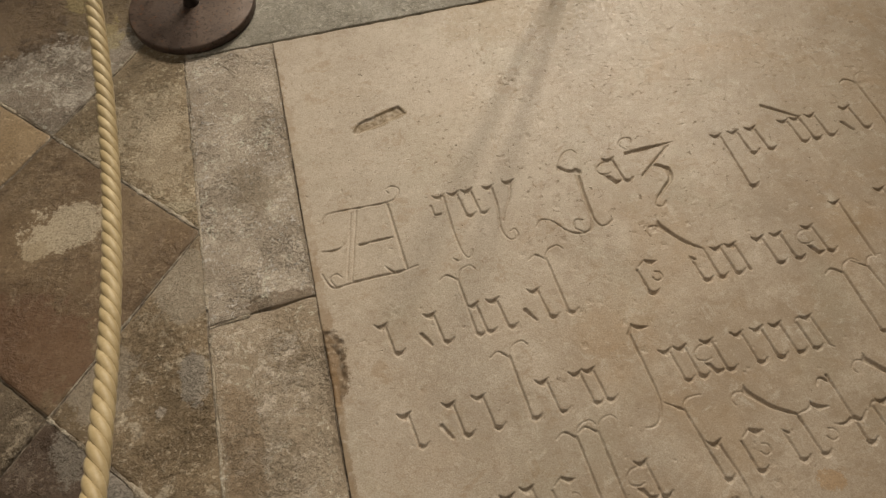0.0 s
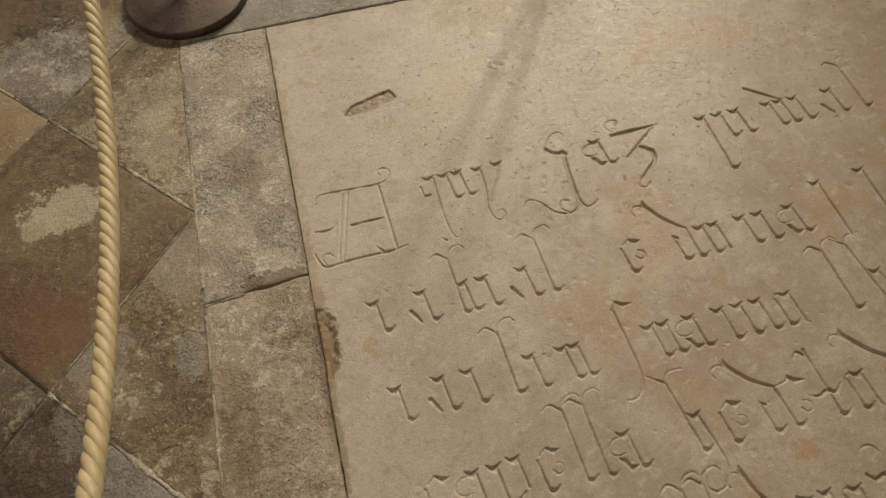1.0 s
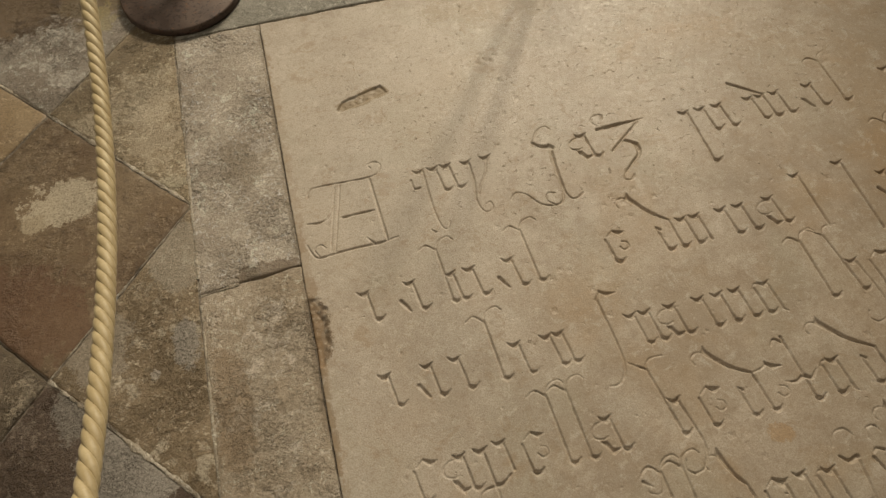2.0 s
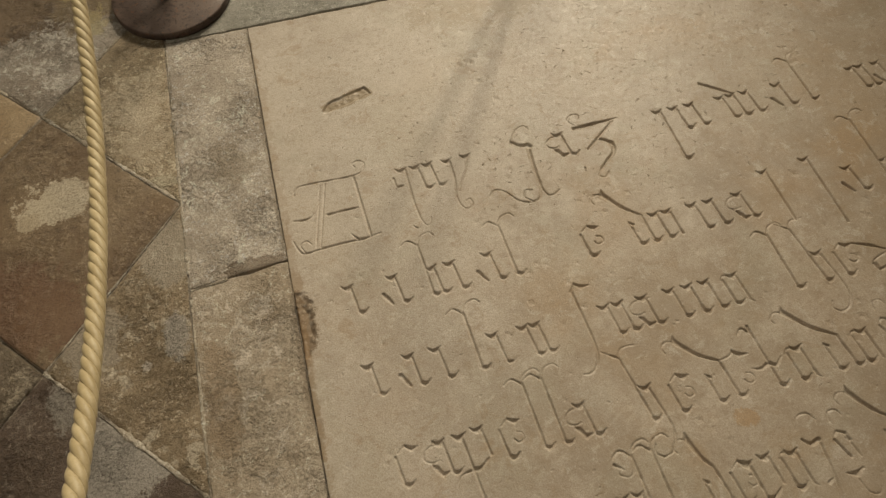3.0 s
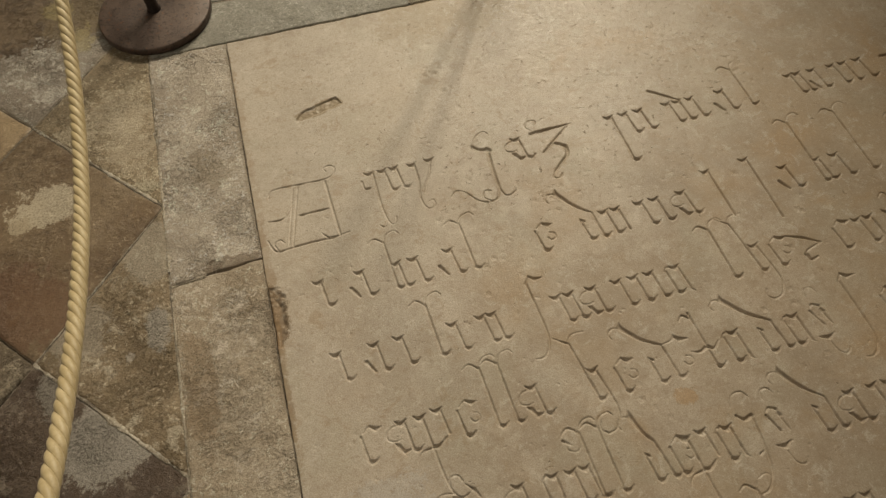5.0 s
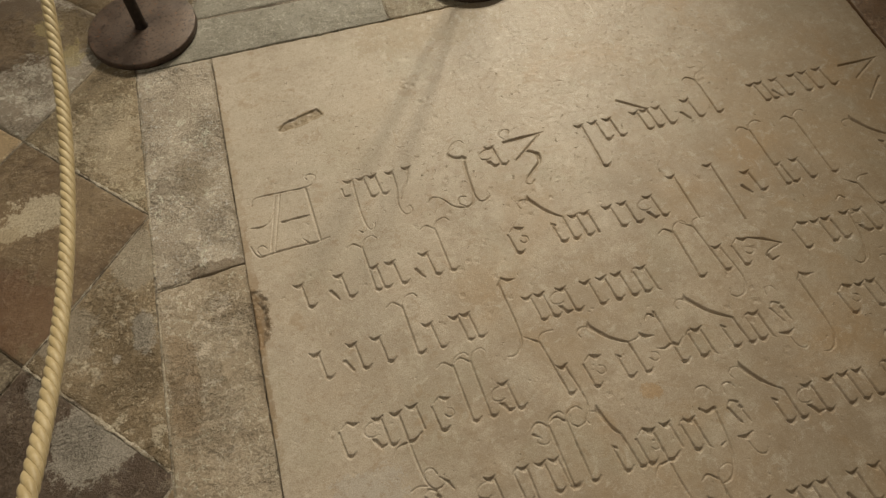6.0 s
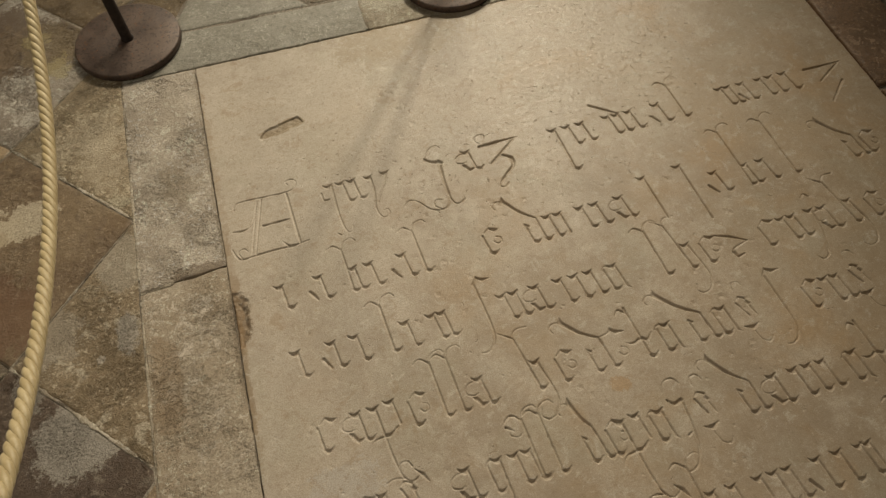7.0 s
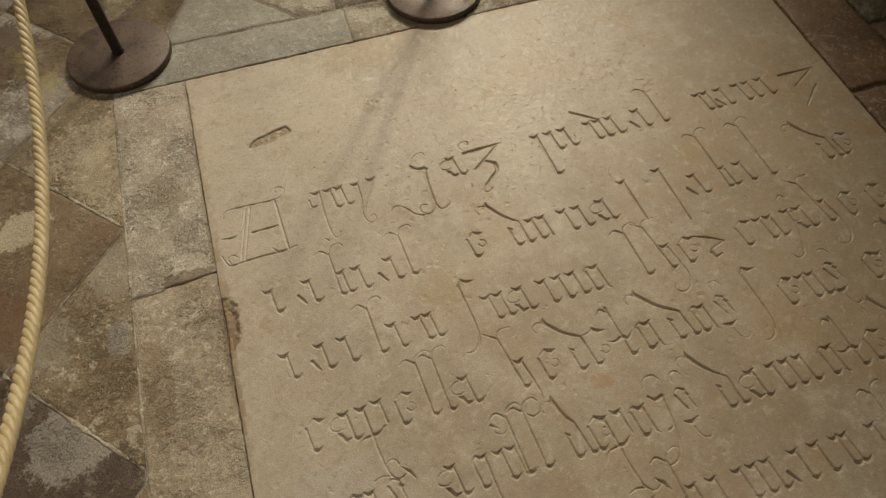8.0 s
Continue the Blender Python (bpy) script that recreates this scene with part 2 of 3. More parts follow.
M_TAN = paving("ochre_tile", (0.27, 0.195, 0.115), (0.34, 0.255, 0.16), (0.40, 0.32, 0.22), 6.3, 0.35, rough=(0.35, 0.5), relief=0.001)
M_OCHRE = paving("dark_ochre_stone", (0.13, 0.088, 0.045), (0.19, 0.135, 0.072), (0.24, 0.18, 0.11), 4.4, 0.4)
M_NORTH = paving("grey_tile_with_dark_scab", (0.265, 0.22, 0.175), (0.39, 0.345, 0.29), (0.53, 0.49, 0.43), 7.7, 0.50, spots=(
    (-0.62, 0.27, 0.25, 0.17, 0.4, 12, (0.125, 0.082, 0.048), 0.92), (-0.33, 0.24, 0.10, 0.10, 0.5, 12, (0.13, 0.088, 0.05), 0.85), (-0.60, 0.24, 0.16, 0.10, 1.0, 30, (0.24, 0.17, 0.10), 0.6), (-0.40, 0.22, 0.09, 0.10, 0.8, 18, (0.21, 0.155, 0.085), 0.75), (-0.375, 0.125, 0.035, 0.05, 0.9, 30, (0.42, 0.35, 0.16), 0.5), (-0.44, 0.26, 0.04, 0.03, 0.9, 34, (0.38, 0.31, 0.15), 0.7)))
M_EAST = paving("olive_brown_stone", (0.235, 0.178, 0.110), (0.340, 0.268, 0.175), (0.51, 0.435, 0.32), 1.9, 0.49, spots=(
    (-0.25, -0.415, 0.05, 0.02, 0.8, 30, (0.46, 0.40, 0.29), 0.8), (-0.28, -0.17, 0.09, 0.06, 1.1, 42, (0.54, 0.46, 0.345), 0.5), (-0.27, -0.27, 0.06, 0.09, 1.2, 46, (0.53, 0.45, 0.335), 0.45), (-0.40, -0.21, 0.06, 0.04, 1.1, 44, (0.54, 0.46, 0.34), 0.6)))
M_SOUTHEAST = paving("stained_brown_stone", (0.18, 0.131, 0.077), (0.295, 0.224, 0.142), (0.45, 0.39, 0.30), 9.2, 0.46, spots=(
    (-0.25, -0.58, 0.05, 0.11, 0.6, 12, (0.36, 0.32, 0.26), 0.6), (-0.235, -0.79, 0.03, 0.05, 0.5, 22, (0.36, 0.325, 0.28), 0.85),
    (-0.41, -0.75, 0.07, 0.07, 0.7, 14, (0.33, 0.29, 0.235), 0.55), (-0.30, -0.84, 0.010, 0.010, 0.9, 60, (0.50, 0.45, 0.39), 0.6)))
M_SOUTH = paving("dark_stone_with_grey_bloom", (0.068, 0.043, 0.029), (0.105, 0.072, 0.049), (0.19, 0.155, 0.12), 2.2, 0.34, spots=(
    (-0.36, -1.01, 0.09, 0.09, 0.5, 12, (0.33, 0.30, 0.26), 0.85), (-0.45, -0.87, 0.035, 0.06, 0.5, 20, (0.25, 0.225, 0.19), 0.75)))
M_WEST = paving("grey_brown_stone", (0.10, 0.073, 0.046), (0.18, 0.14, 0.093), (0.31, 0.26, 0.19), 5.1, 0.48)
M_DARK = paving("dark_brown_tile", (0.14, 0.082, 0.044), (0.235, 0.140, 0.076), (0.34, 0.235, 0.15), 3.9, 0.42, rough=(0.35, 0.6), relief=0.002)


# ---- mesh helpers ----
def mesh_object(name, bm, material, parent=None, label="", smooth=True):
    data = bpy.data.meshes.new(name)
    for f in bm.faces:
        f.smooth = smooth
    bm.to_mesh(data)
    bm.free()
    data.materials.append(material)
    ob = new(name, data)
    if parent is not None:
        ob.parent = parent
    return tagged(ob, label) if label else ob


def lathe(profile, steps=48):
    """A solid turned round z from (radius, height) pairs; ends are closed where the radius is 0."""
    bm = bmesh.new()
    rings = []
    for r, z in profile:
        if r == 0:
            rings.append([bm.verts.new((0, 0, z))])
        else:
            rings.append([bm.verts.new((r * math.cos(a), r * math.sin(a), z)) for a in (2 * math.pi * k / steps for k in range(steps))])
    for low, high in zip(rings, rings[1:]):
        for k in range(steps):
            q = (k + 1) % steps
            if len(low) == 1:
                bm.faces.new((low[0], high[q], high[k]))
            elif len(high) == 1:
                bm.faces.new((low[k], low[q], high[0]))
            else:
                bm.faces.new((low[k], low[q], high[q], high[k]))
    bmesh.ops.recalc_face_normals(bm, faces=bm.faces)
    return bm


def box(bm, lo, hi):
    m = Matrix.LocRotScale([(a + b) / 2 for a, b in zip(lo, hi)], None, [b - a for a, b in zip(lo, hi)])
    bmesh.ops.create_cube(bm, size=1, matrix=m)


# ---- the room that closes the place ----
X0, X1, Y0, Y1, HIGH = -5.0, 6.0, -6.0, 6.0, 6.5
bm = bmesh.new()
box(bm, (X0, Y0, -0.25), (X1, Y1, -0.012))
floor = tagged(mesh_object("floor", bm, M_MORTAR, smooth=False), "worn stone church floor bedded in lime mortar", "floor", kind="structure")
for name, lo, hi in (("wall_north", (X0, Y1, -0.25), (X1, Y1 + 0.4, HIGH)), ("wall_south", (X0, Y0 - 0.4, -0.25), (X1, Y0, HIGH)),
                     ("wall_east", (X1, Y0, -0.25), (X1 + 0.4, Y1, HIGH)), ("wall_west", (X0 - 0.4, Y0, -0.25), (X0, Y1, HIGH))):
    bm = bmesh.new()
    box(bm, lo, hi)
    tagged(mesh_object(name, bm, M_WALL, smooth=False), "plain lime-plastered church wall", "wall", kind="structure")
bm = bmesh.new()
box(bm, (X0, Y0, HIGH), (X1, Y1, HIGH + 0.3))
tagged(mesh_object("ceiling", bm, M_WALL, smooth=False), "plain lime-plastered ceiling", "ceiling", kind="structure")


# ---- the inscription: strokes of a chisel, in units of the small letters' height ----
UNIT = 0.064
STEM, WEDGE, HAIR = 0.057, 0.094, 0.029


def curve(points, w0, w1=None, steps=6):
    """A smooth stroke through the points whose half width goes from w0 to w1."""
    w1 = w0 if w1 is None else w1
    p = [Vector(q) for q in points]
    if len(p) > 2:
        out = []
        for i in range(len(p) - 1):
            a, b, c, d = p[max(i - 1, 0)], p[i], p[i + 1], p[min(i + 2, len(p) - 1)]
            for k in range(steps):
                t = k / steps
                out.append(0.5 * (2 * b + (c - a) * t + (2 * a - 5 * b + 4 * c - d) * t * t + (3 * b - a - 3 * c + d) * t ** 3))
        p = out + [p[-1]]
    return [(q.x, q.y, w0 + (w1 - w0) * i / (len(p) - 1)) for i, q in enumerate(p)]


def wedge(a, b, c, w=None):
    """A cut of the chisel's corner: pointed at a and c, broad and deep at b."""
    w = WEDGE if w is None else w
    return [curve([a, b], 0.03, w), curve([b, c], w, 0.03)]


def head(x, y):
    """The swallow-tailed cut that opens an upright."""
    return [curve([(x - 0.32, y + 0.08), (x - 0.22, y - 0.02), (x - 0.12, y - 0.06)], 0.03, WEDGE * 1.05), curve([(x - 0.12, y - 0.06), (x + 0.07, y + 0.07)], WEDGE * 1.05, 0.025)]


def foot(x, y=0.0):
    return [curve([(x - 0.03, y + 0.13), (x + 0.07, y + 0.04)], STEM, WEDGE), curve([(x + 0.07, y + 0.04), (x + 0.18, y + 0.05), (x + 0.3, y + 0.15)], WEDGE, 0.025)]


def stem(x, top=1.0, bottom=0.0, heads=True, feet=True):
    s = [curve([(x - 0.09, top - 0.04), (x + 0.02, bottom + 0.08)], STEM * 0.85, STEM)]
    return s + (head(x - 0.07, top) if heads else []) + (foot(x + 0.03, bottom) if feet else [])


def flag(x, y=1.0):
    """The roof of a c, e or r: a thin rise to a peak and a broad cut falling from it."""
    return [curve([(x - 0.1, y - 0.02), (x + 0.14, y + 0.15)], HAIR * 0.8, 0.04), curve([(x + 0.14, y + 0.13), (x + 0.3, y + 0.02)], 0.05, WEDGE), curve([(x + 0.3, y + 0.02), (x + 0.48, y + 0.04)], WEDGE, 0.025)]


def tall_head(x, top):
    """The forked hairlines over a tall upright."""
    return [curve([(x - 0.62, top + 0.02), (x - 0.36, top + 0.14), (x - 0.1, top - 0.1)], HAIR, STEM * 0.8), curve([(x - 0.1, top - 0.08), (x + 0.06, top + 0.2), (x + 0.36, top + 0.3), (x + 0.5, top + 0.16)], HAIR)]


def dee(tip, bend, end):
    """An uncial d: the ascender leans back from a broad split tip and bends into the second upright."""
    (tx, ty), (bx, by) = tip, bend
    return stem(0, 0.9, heads=False) + [curve([(-0.1, 0.92), (0.02, 0.8)], 0.03, STEM), curve([tip, ((tx + bx) / 2 - 0.02, (ty + by) / 2 - 0.1), bend], WEDGE * 1.1, STEM * 0.8), curve([(tx + 0.02, ty + 0.2), tip], 0.025, WEDGE * 1.1),
            curve([tip, (tx - 0.28, ty + 0.06), (tx - 0.45, ty - 0.1), (tx - 0.4, ty - 0.28)], HAIR), curve([bend, (end, 0.1)], STEM * 0.85, STEM)] + foot(end)


def loop(x, y, r):
    """A small closing curl."""
    return [curve([(x - 0.2 * r, y + r), (x + 0.8 * r, y + 0.6 * r), (x + 0.8 * r, y - 0.6 * r), (x - 0.3 * r, y - r), (x - r, y - 0.2 * r)], HAIR * 0.9)]


LONG_S = [curve([(-0.08, 1.74), (0.02, 0.4), (0.03, -0.3), (-0.12, -0.72), (-0.38, -0.92), (-0.62, -0.9)], STEM, HAIR), curve([(-0.1, 1.74), (0.08, 1.98)], STEM, HAIR), curve([(0.08, 1.98), (0.26, 1.84)], 0.05, WEDGE * 0.95), curve([(0.26, 1.84), (0.54, 1.84)], WEDGE * 0.95, 0.025)]
GLYPHS = {
    "i": stem(0), "n": stem(0) + stem(0.45, feet=False), "u": stem(0) + stem(0.45), "m": stem(0) + stem(0.6) + stem(1.17),
    "o": stem(0, 0.95, heads=False) + [curve([(-0.14, 0.9), (-0.02, 1.04), (0.1, 1.0)], 0.04, HAIR)] + stem(0.46, feet=False) + [curve([(0.46, 0.1), (0.58, -0.02)], STEM, 0.025)],
    "a": stem(0) + [curve([(-0.26, 0.94), (-0.52, 0.9), (-0.7, 0.72), (-0.66, 0.54), (-0.44, 0.46), (-0.3, 0.5)], HAIR), curve([(-0.52, 0.42), (-0.42, 0.32)], 0.03, WEDGE * 0.9), curve([(-0.42, 0.32), (-0.28, 0.08)], WEDGE * 0.9, 0.075), curve([(-0.28, 0.08), (-0.04, 0.12)], 0.085, 0.025)],
    "c": stem(0, 0.92, heads=False) + flag(0.1), "r": stem(0) + flag(0.24, 0.95),
    "e": stem(0, 0.92, heads=False) + flag(0.1) + loop(0.42, 0.56, 0.15),
    "E": [curve([(0.0, 1.2), (0.4, 1.28), (0.52, 1.42)], HAIR, 0.04), curve([(0.5, 1.38), (0.66, 1.24)], 0.05, WEDGE), curve([(0.66, 1.24), (0.92, 1.2)], WEDGE, 0.025)] + loop(0.66, 0.5, 0.16),
    "d": dee((-0.56, 2.15), (0.4, 1.08), 0.5), "D": dee((-0.1, 2.05), (0.32, 1.18), 0.52), "G": dee((-0.58, 2.1), (0.46, 1.22), 0.62), "B": dee((-0.8, 2.14), (0.42, 1.06), 0.58),
    "l": stem(0, 2.1, heads=False) + tall_head(0, 2.1),
    "h": [curve([(-0.22, 2.06), (0.1, 0.1)], STEM * 0.8, STEM), curve([(-0.66, 2.36), (-0.24, 2.06)], 0.025, STEM * 0.8), curve([(-0.24, 2.06), (-0.04, 2.32), (0.36, 2.34)], HAIR)] + foot(0.1)
         + [curve([(0.3, 1.0), (0.5, 0.0), (0.52, -0.5), (0.3, -0.92), (-0.02, -1.02)], STEM * 0.9, HAIR), curve([(-0.02, -1.02), (-0.2, -0.84), (-0.12, -0.62)], HAIR)] + head(0.34, 1.02),
    "t": [curve([(-0.12, 2.0), (0.06, 0.1)], STEM * 0.9, STEM)] + foot(0.07) + [curve([(-0.58, 0.74), (-0.3, 0.66), (-0.04, 0.76)], 0.025, 0.075), curve([(0.04, 0.74), (0.2, 0.66), (0.42, 0.86)], 0.085, 0.025), curve([(-0.5, 1.82), (-0.34, 1.98), (-0.14, 1.82)], HAIR, STEM)],
    "p": [curve([(-0.1, 0.96), (0.02, -0.1), (0.1, -0.8), (0.24, -1.4), (0.5, -1.64), (0.8, -1.5)], STEM, HAIR), curve([(-0.55, -0.34), (-0.36, -0.08), (-0.06, -0.02)], HAIR, 0.05), curve([(0.04, 0.0), (0.22, 0.0), (0.5, 0.2)], WEDGE, 0.03),
          curve([(0.3, -1.5), (-0.04, -1.42), (-0.3, -1.5)], HAIR), curve([(0.64, -1.3), (0.86, -1.52)], 0.03, WEDGE * 0.8), curve([(0.86, -1.52), (0.98, -1.78)], WEDGE * 0.8, 0.025)] + head(-0.04, 1.0) + stem(0.58, 1.08, 0.2, feet=False),
    "q": [curve([(0.0, 0.98), (0.0, -0.1), (0.04, -0.8), (0.14, -1.28), (0.3, -1.38), (0.42, -1.16)], STEM * 0.9, HAIR), curve([(-0.46, 0.72), (-0.42, 0.38), (-0.22, 0.36)], STEM * 0.8, 0.06), curve([(-0.22, -1.3), (-0.06, -1.42), (0.06, -1.2)], HAIR)] + head(-0.02, 1.0),
    "Q": [curve([(0.0, 1.0), (0.08, -0.2), (0.2, -1.1)], STEM, 0.05)] + stem(-0.34, 0.95, 0.0, heads=False) + head(0.04, 1.02) + [curve([(-0.44, 0.92), (-0.3, 1.06), (-0.1, 1.0)], 0.04, HAIR)],
    "y": [curve([(0.02, 0.9), (0.0, 0.1), (-0.1, -0.5), (-0.04, -0.94), (0.14, -1.12), (0.34, -0.98), (0.3, -0.76), (0.16, -0.82)], STEM * 0.9, HAIR), curve([(0.64, 0.94), (0.46, 0.4), (0.2, -0.02), (0.04, -0.36)], STEM * 0.8, HAIR)] + head(0.04, 0.96) + head(0.72, 0.98),
    "J": [curve([(0.3, 1.5), (0.16, 1.68), (-0.12, 1.6), (-0.38, 1.28), (-0.5, 1.0)], HAIR), curve([(-0.46, 1.14), (-0.22, 0.9), (0.12, 0.78)], STEM, WEDGE * 1.15), curve([(0.06, 0.86), (0.0, -0.2), (0.0, -1.0)], WEDGE, STEM * 0.9), curve([(0.0, -1.0), (0.12, -1.3), (0.34, -1.34), (0.56, -1.2)], STEM * 0.8, HAIR),
          curve([(-0.02, -0.95), (-0.18, -1.34), (-0.5, -1.44), (-0.9, -1.26), (-1.24, -0.82), (-1.56, -0.66), (-1.78, -0.86)], STEM * 0.8, HAIR), curve([(-0.44, -1.42), (-0.66, -1.2), (-0.56, -0.94), (-0.34, -0.98)], HAIR)],
    "j": [curve([(0.1, 0.98), (0.02, 0.1), (-0.14, -0.5), (-0.3, -0.9), (-0.58, -1.02), (-0.72, -0.86)], STEM, HAIR)] + head(0.12, 1.02) + [curve([(0.0, 1.62), (0.2, 1.76), (0.34, 1.6)], HAIR)],
    "f": LONG_S,
    "F": [curve([(0.16, 1.1), (0.12, 0.2), (0.0, -0.5), (-0.3, -0.98), (-0.66, -1.1)], STEM, HAIR), curve([(-0.3, 1.24), (-0.1, 1.06), (0.16, 1.12)], 0.05, WEDGE), curve([(-0.36, 1.5), (-0.18, 1.84), (0.16, 1.9), (0.34, 1.66)], HAIR), curve([(-0.12, -0.02), (0.06, 0.06)], 0.06, 0.03)],
    "s": [curve([(-0.06, 1.0), (0.16, 0.46)], STEM, STEM * 0.8), curve([(0.3, 1.08), (0.36, 0.9)], 0.03, WEDGE * 0.8), curve([(0.3, 0.96), (0.44, 0.42)], STEM, 0.03), curve([(-0.2, 0.1), (0.08, 0.0)], 0.03, WEDGE), curve([(0.08, 0.0), (0.34, 0.12)], WEDGE, 0.025), curve([(0.06, -0.14), (0.16, -0.5), (0.4, -0.62), (0.56, -0.46)], HAIR),
          curve([(0.06, 1.5), (0.12, 1.76), (0.36, 1.78), (0.46, 1.6)], HAIR), curve([(0.0, 1.1), (0.12, 1.2), (0.32, 1.1)], HAIR, 0.06)],
    "z": [curve([(-0.1, 1.08), (0.6, 1.12)], WEDGE * 0.95, 0.075), curve([(0.6, 1.12), (1.56, 1.14)], 0.075, 0.03), curve([(1.34, 1.06), (0.12, 0.12)], 0.045, STEM * 1.1), curve([(0.34, 0.36), (0.66, 0.42), (0.98, 0.18)], HAIR, WEDGE), curve([(0.98, 0.18), (0.94, -0.2), (0.6, -0.5), (0.26, -0.8)], WEDGE, 0.05), curve([(0.26, -0.8), (0.1, -1.04), (0.3, -1.14), (0.46, -0.98)], HAIR),
          curve([(-0.02, 1.2), (-0.2, 1.46), (-0.04, 1.68), (0.24, 1.66), (0.2, 1.48)], HAIR)],
    "@": [curve([(-0.36, 2.06), (-0.1, 2.22), (0.16, 2.0), (0.1, 1.6), (-0.06, 1.5)], HAIR), curve([(-0.36, 1.9), (-0.14, 1.72)], WEDGE * 0.7, 0.03), curve([(-0.1, 1.5), (-0.3, 1.62), (-0.26, 1.8)], HAIR)],
    "2": [curve([(0.0, 1.06), (0.5, 0.86)], 0.03, WEDGE * 0.8), curve([(0.5, 0.86), (1.06, 0.52)], WEDGE * 0.8, 0.03), curve([(1.0, 0.5), (0.5, 0.36), (0.36, 0.22)], HAIR, 0.05), curve([(0.36, 0.2), (0.44, -0.02), (0.7, 0.04)], WEDGE * 0.9, 0.03)],
    # plain upright bars, where a name stands
    "|": stem(0), "T": stem(0, 2.0, heads=False) + tall_head(0, 2.0), "L": stem(0, 2.9, heads=False) + tall_head(0, 2.9), "P": stem(0, 1.0, -1.2), "I": stem(0, 1.6, -0.5, feet=False), "S": stem(0, 1.7, -1.0, feet=False), "h|": [curve([(-0.12, 0.46), (0.1, 0.08)], STEM * 1.4, STEM)], "-": [curve([(0.0, 0.9), (1.7, 0.9)], WEDGE * 0.9, 0.04)],
    "/": [curve([(1.55, 0.84), (0.35, 0.1)], 0.05, STEM), curve([(1.25, -0.1), (0.25, -1.05)], STEM * 1.2, 0.04)],
    "\\": [curve([(-0.67, 1.8), (0.3, 1.05)], STEM * 1.2, STEM * 0.8)],
    # the great initial, 2.6 units high
    "A": [curve([(0.28, 2.3), (0.36, 2.5), (0.7, 2.62), (2.34, 2.56), (2.76, 2.72), (2.86, 2.98), (2.68, 3.14), (2.46, 3.06), (2.52, 2.9)], STEM * 0.75, HAIR), curve([(1.4, 2.5), (0.84, 0.06)], HAIR), curve([(1.22, 2.44), (0.7, 0.1)], HAIR * 0.8), curve([(2.4, 2.5), (2.52, 0.05)], STEM),
          curve([(1.28, 1.24), (2.32, 1.26)], STEM * 1.1, STEM * 0.7), curve([(0.0, 0.5), (0.12, 0.16), (0.34, -0.03), (1.1, 0.02), (2.2, 0.02)], STEM * 0.7, STEM), curve([(2.2, 0.02), (2.34, 0.02), (2.86, 0.1)], WEDGE * 0.8, 0.03), curve([(1.17, 2.3), (0.97, 1.6), (0.7, 1.28), (0.36, 1.24)], HAIR, STEM * 0.9), curve([(0.36, 1.24), (0.12, 1.28)], STEM * 0.9, 0.025),
          curve([(0.34, -0.03), (0.2, 0.3), (0.42, 0.42), (0.56, 0.26)], HAIR), curve([(1.9, 0.3), (2.12, 0.02)], 0.03, STEM)],
}
LINES = (
    (-0.674, "A .020"),
    (-0.587, "q .288 u .322 y .388 J .565 a .656 z .690 P .896 | .934 | .973 | 1.048 | 1.076 \\ 1.052 | 1.110 h| 1.160 | 1.190 T 1.240 | 1.378 | 1.402 h| 1.420 | 1.443 | 1.497 | 1.530 | 1.570 - 1.622 / 1.622"),
    (-0.840, "| .122 h| .186 | .214 T .276 | .296 | .336 h| .384 | .416 T .452 e .612 d .720 n .784 i .870 i .908 a .974 I 1.052 S 1.153 h| 1.200 | 1.230 L 1.296 | 1.316 | 1.362 L 1.420 d 1.588 e 1.636"),
    (-1.015, "| .128 h| .182 | .208 | .262 T .328 | .378 | .440 | .464 f .550 u .608 a .688 m .746 o .852 l .984 h 1.042 e 1.095 2 1.134 c 1.250 u 1.319 j 1.385 a 1.430 h 1.474 e 1.536 e 1.615"),
    (-1.190, "c .136 a .225 p .262 e .331 l .398 l .436 a .495 h .600 e .663 G .738 E .767 t .857 o .904 B .980 o 1.040 s 1.100 f 1.196 e 1.262 u 1.328 s 1.388 e 1.488 r 1.540 d 1.63 e 1.70"),
    (-1.368, "r .17 o .21 s .27 a .410 Q .472 u .514 @ .530 l .548 l .586 D .655 e .706 p .745 o .804 F .868 s .909 d 1.006 a 1.095 i 1.145 i 1.179 i 1.212 o 1.258 t 1.328 e 1.370 d 1.47 e 1.53 s 1.60"),
    (-1.551, "| .20 | .23 h| .29 | .32 T .40 | .45 | .48 | .56 h| .62 | .65 | .72 | .77 T .83 | .86 | .905 | .962 | .995 | 1.026 h| 1.055 | 1.090 | 1.138 | 1.187 | 1.206 | 1.272 T 1.31 | 1.36 | 1.39 h| 1.45 | 1.48 | 1.55 T 1.62"),
)
strokes = []
for line, text in LINES:
    words = text.split()
    for glyph, x in zip(words[0::2], words[1::2]):
        for s in GLYPHS[glyph]:
            strokes.append([(float(x) + UNIT * px, line + UNIT * py, UNIT * w) for px, py, w in s])


# ---- the slab ----
SLAB_W, SLAB_L, CELL = 1.778, 2.45, 0.0016


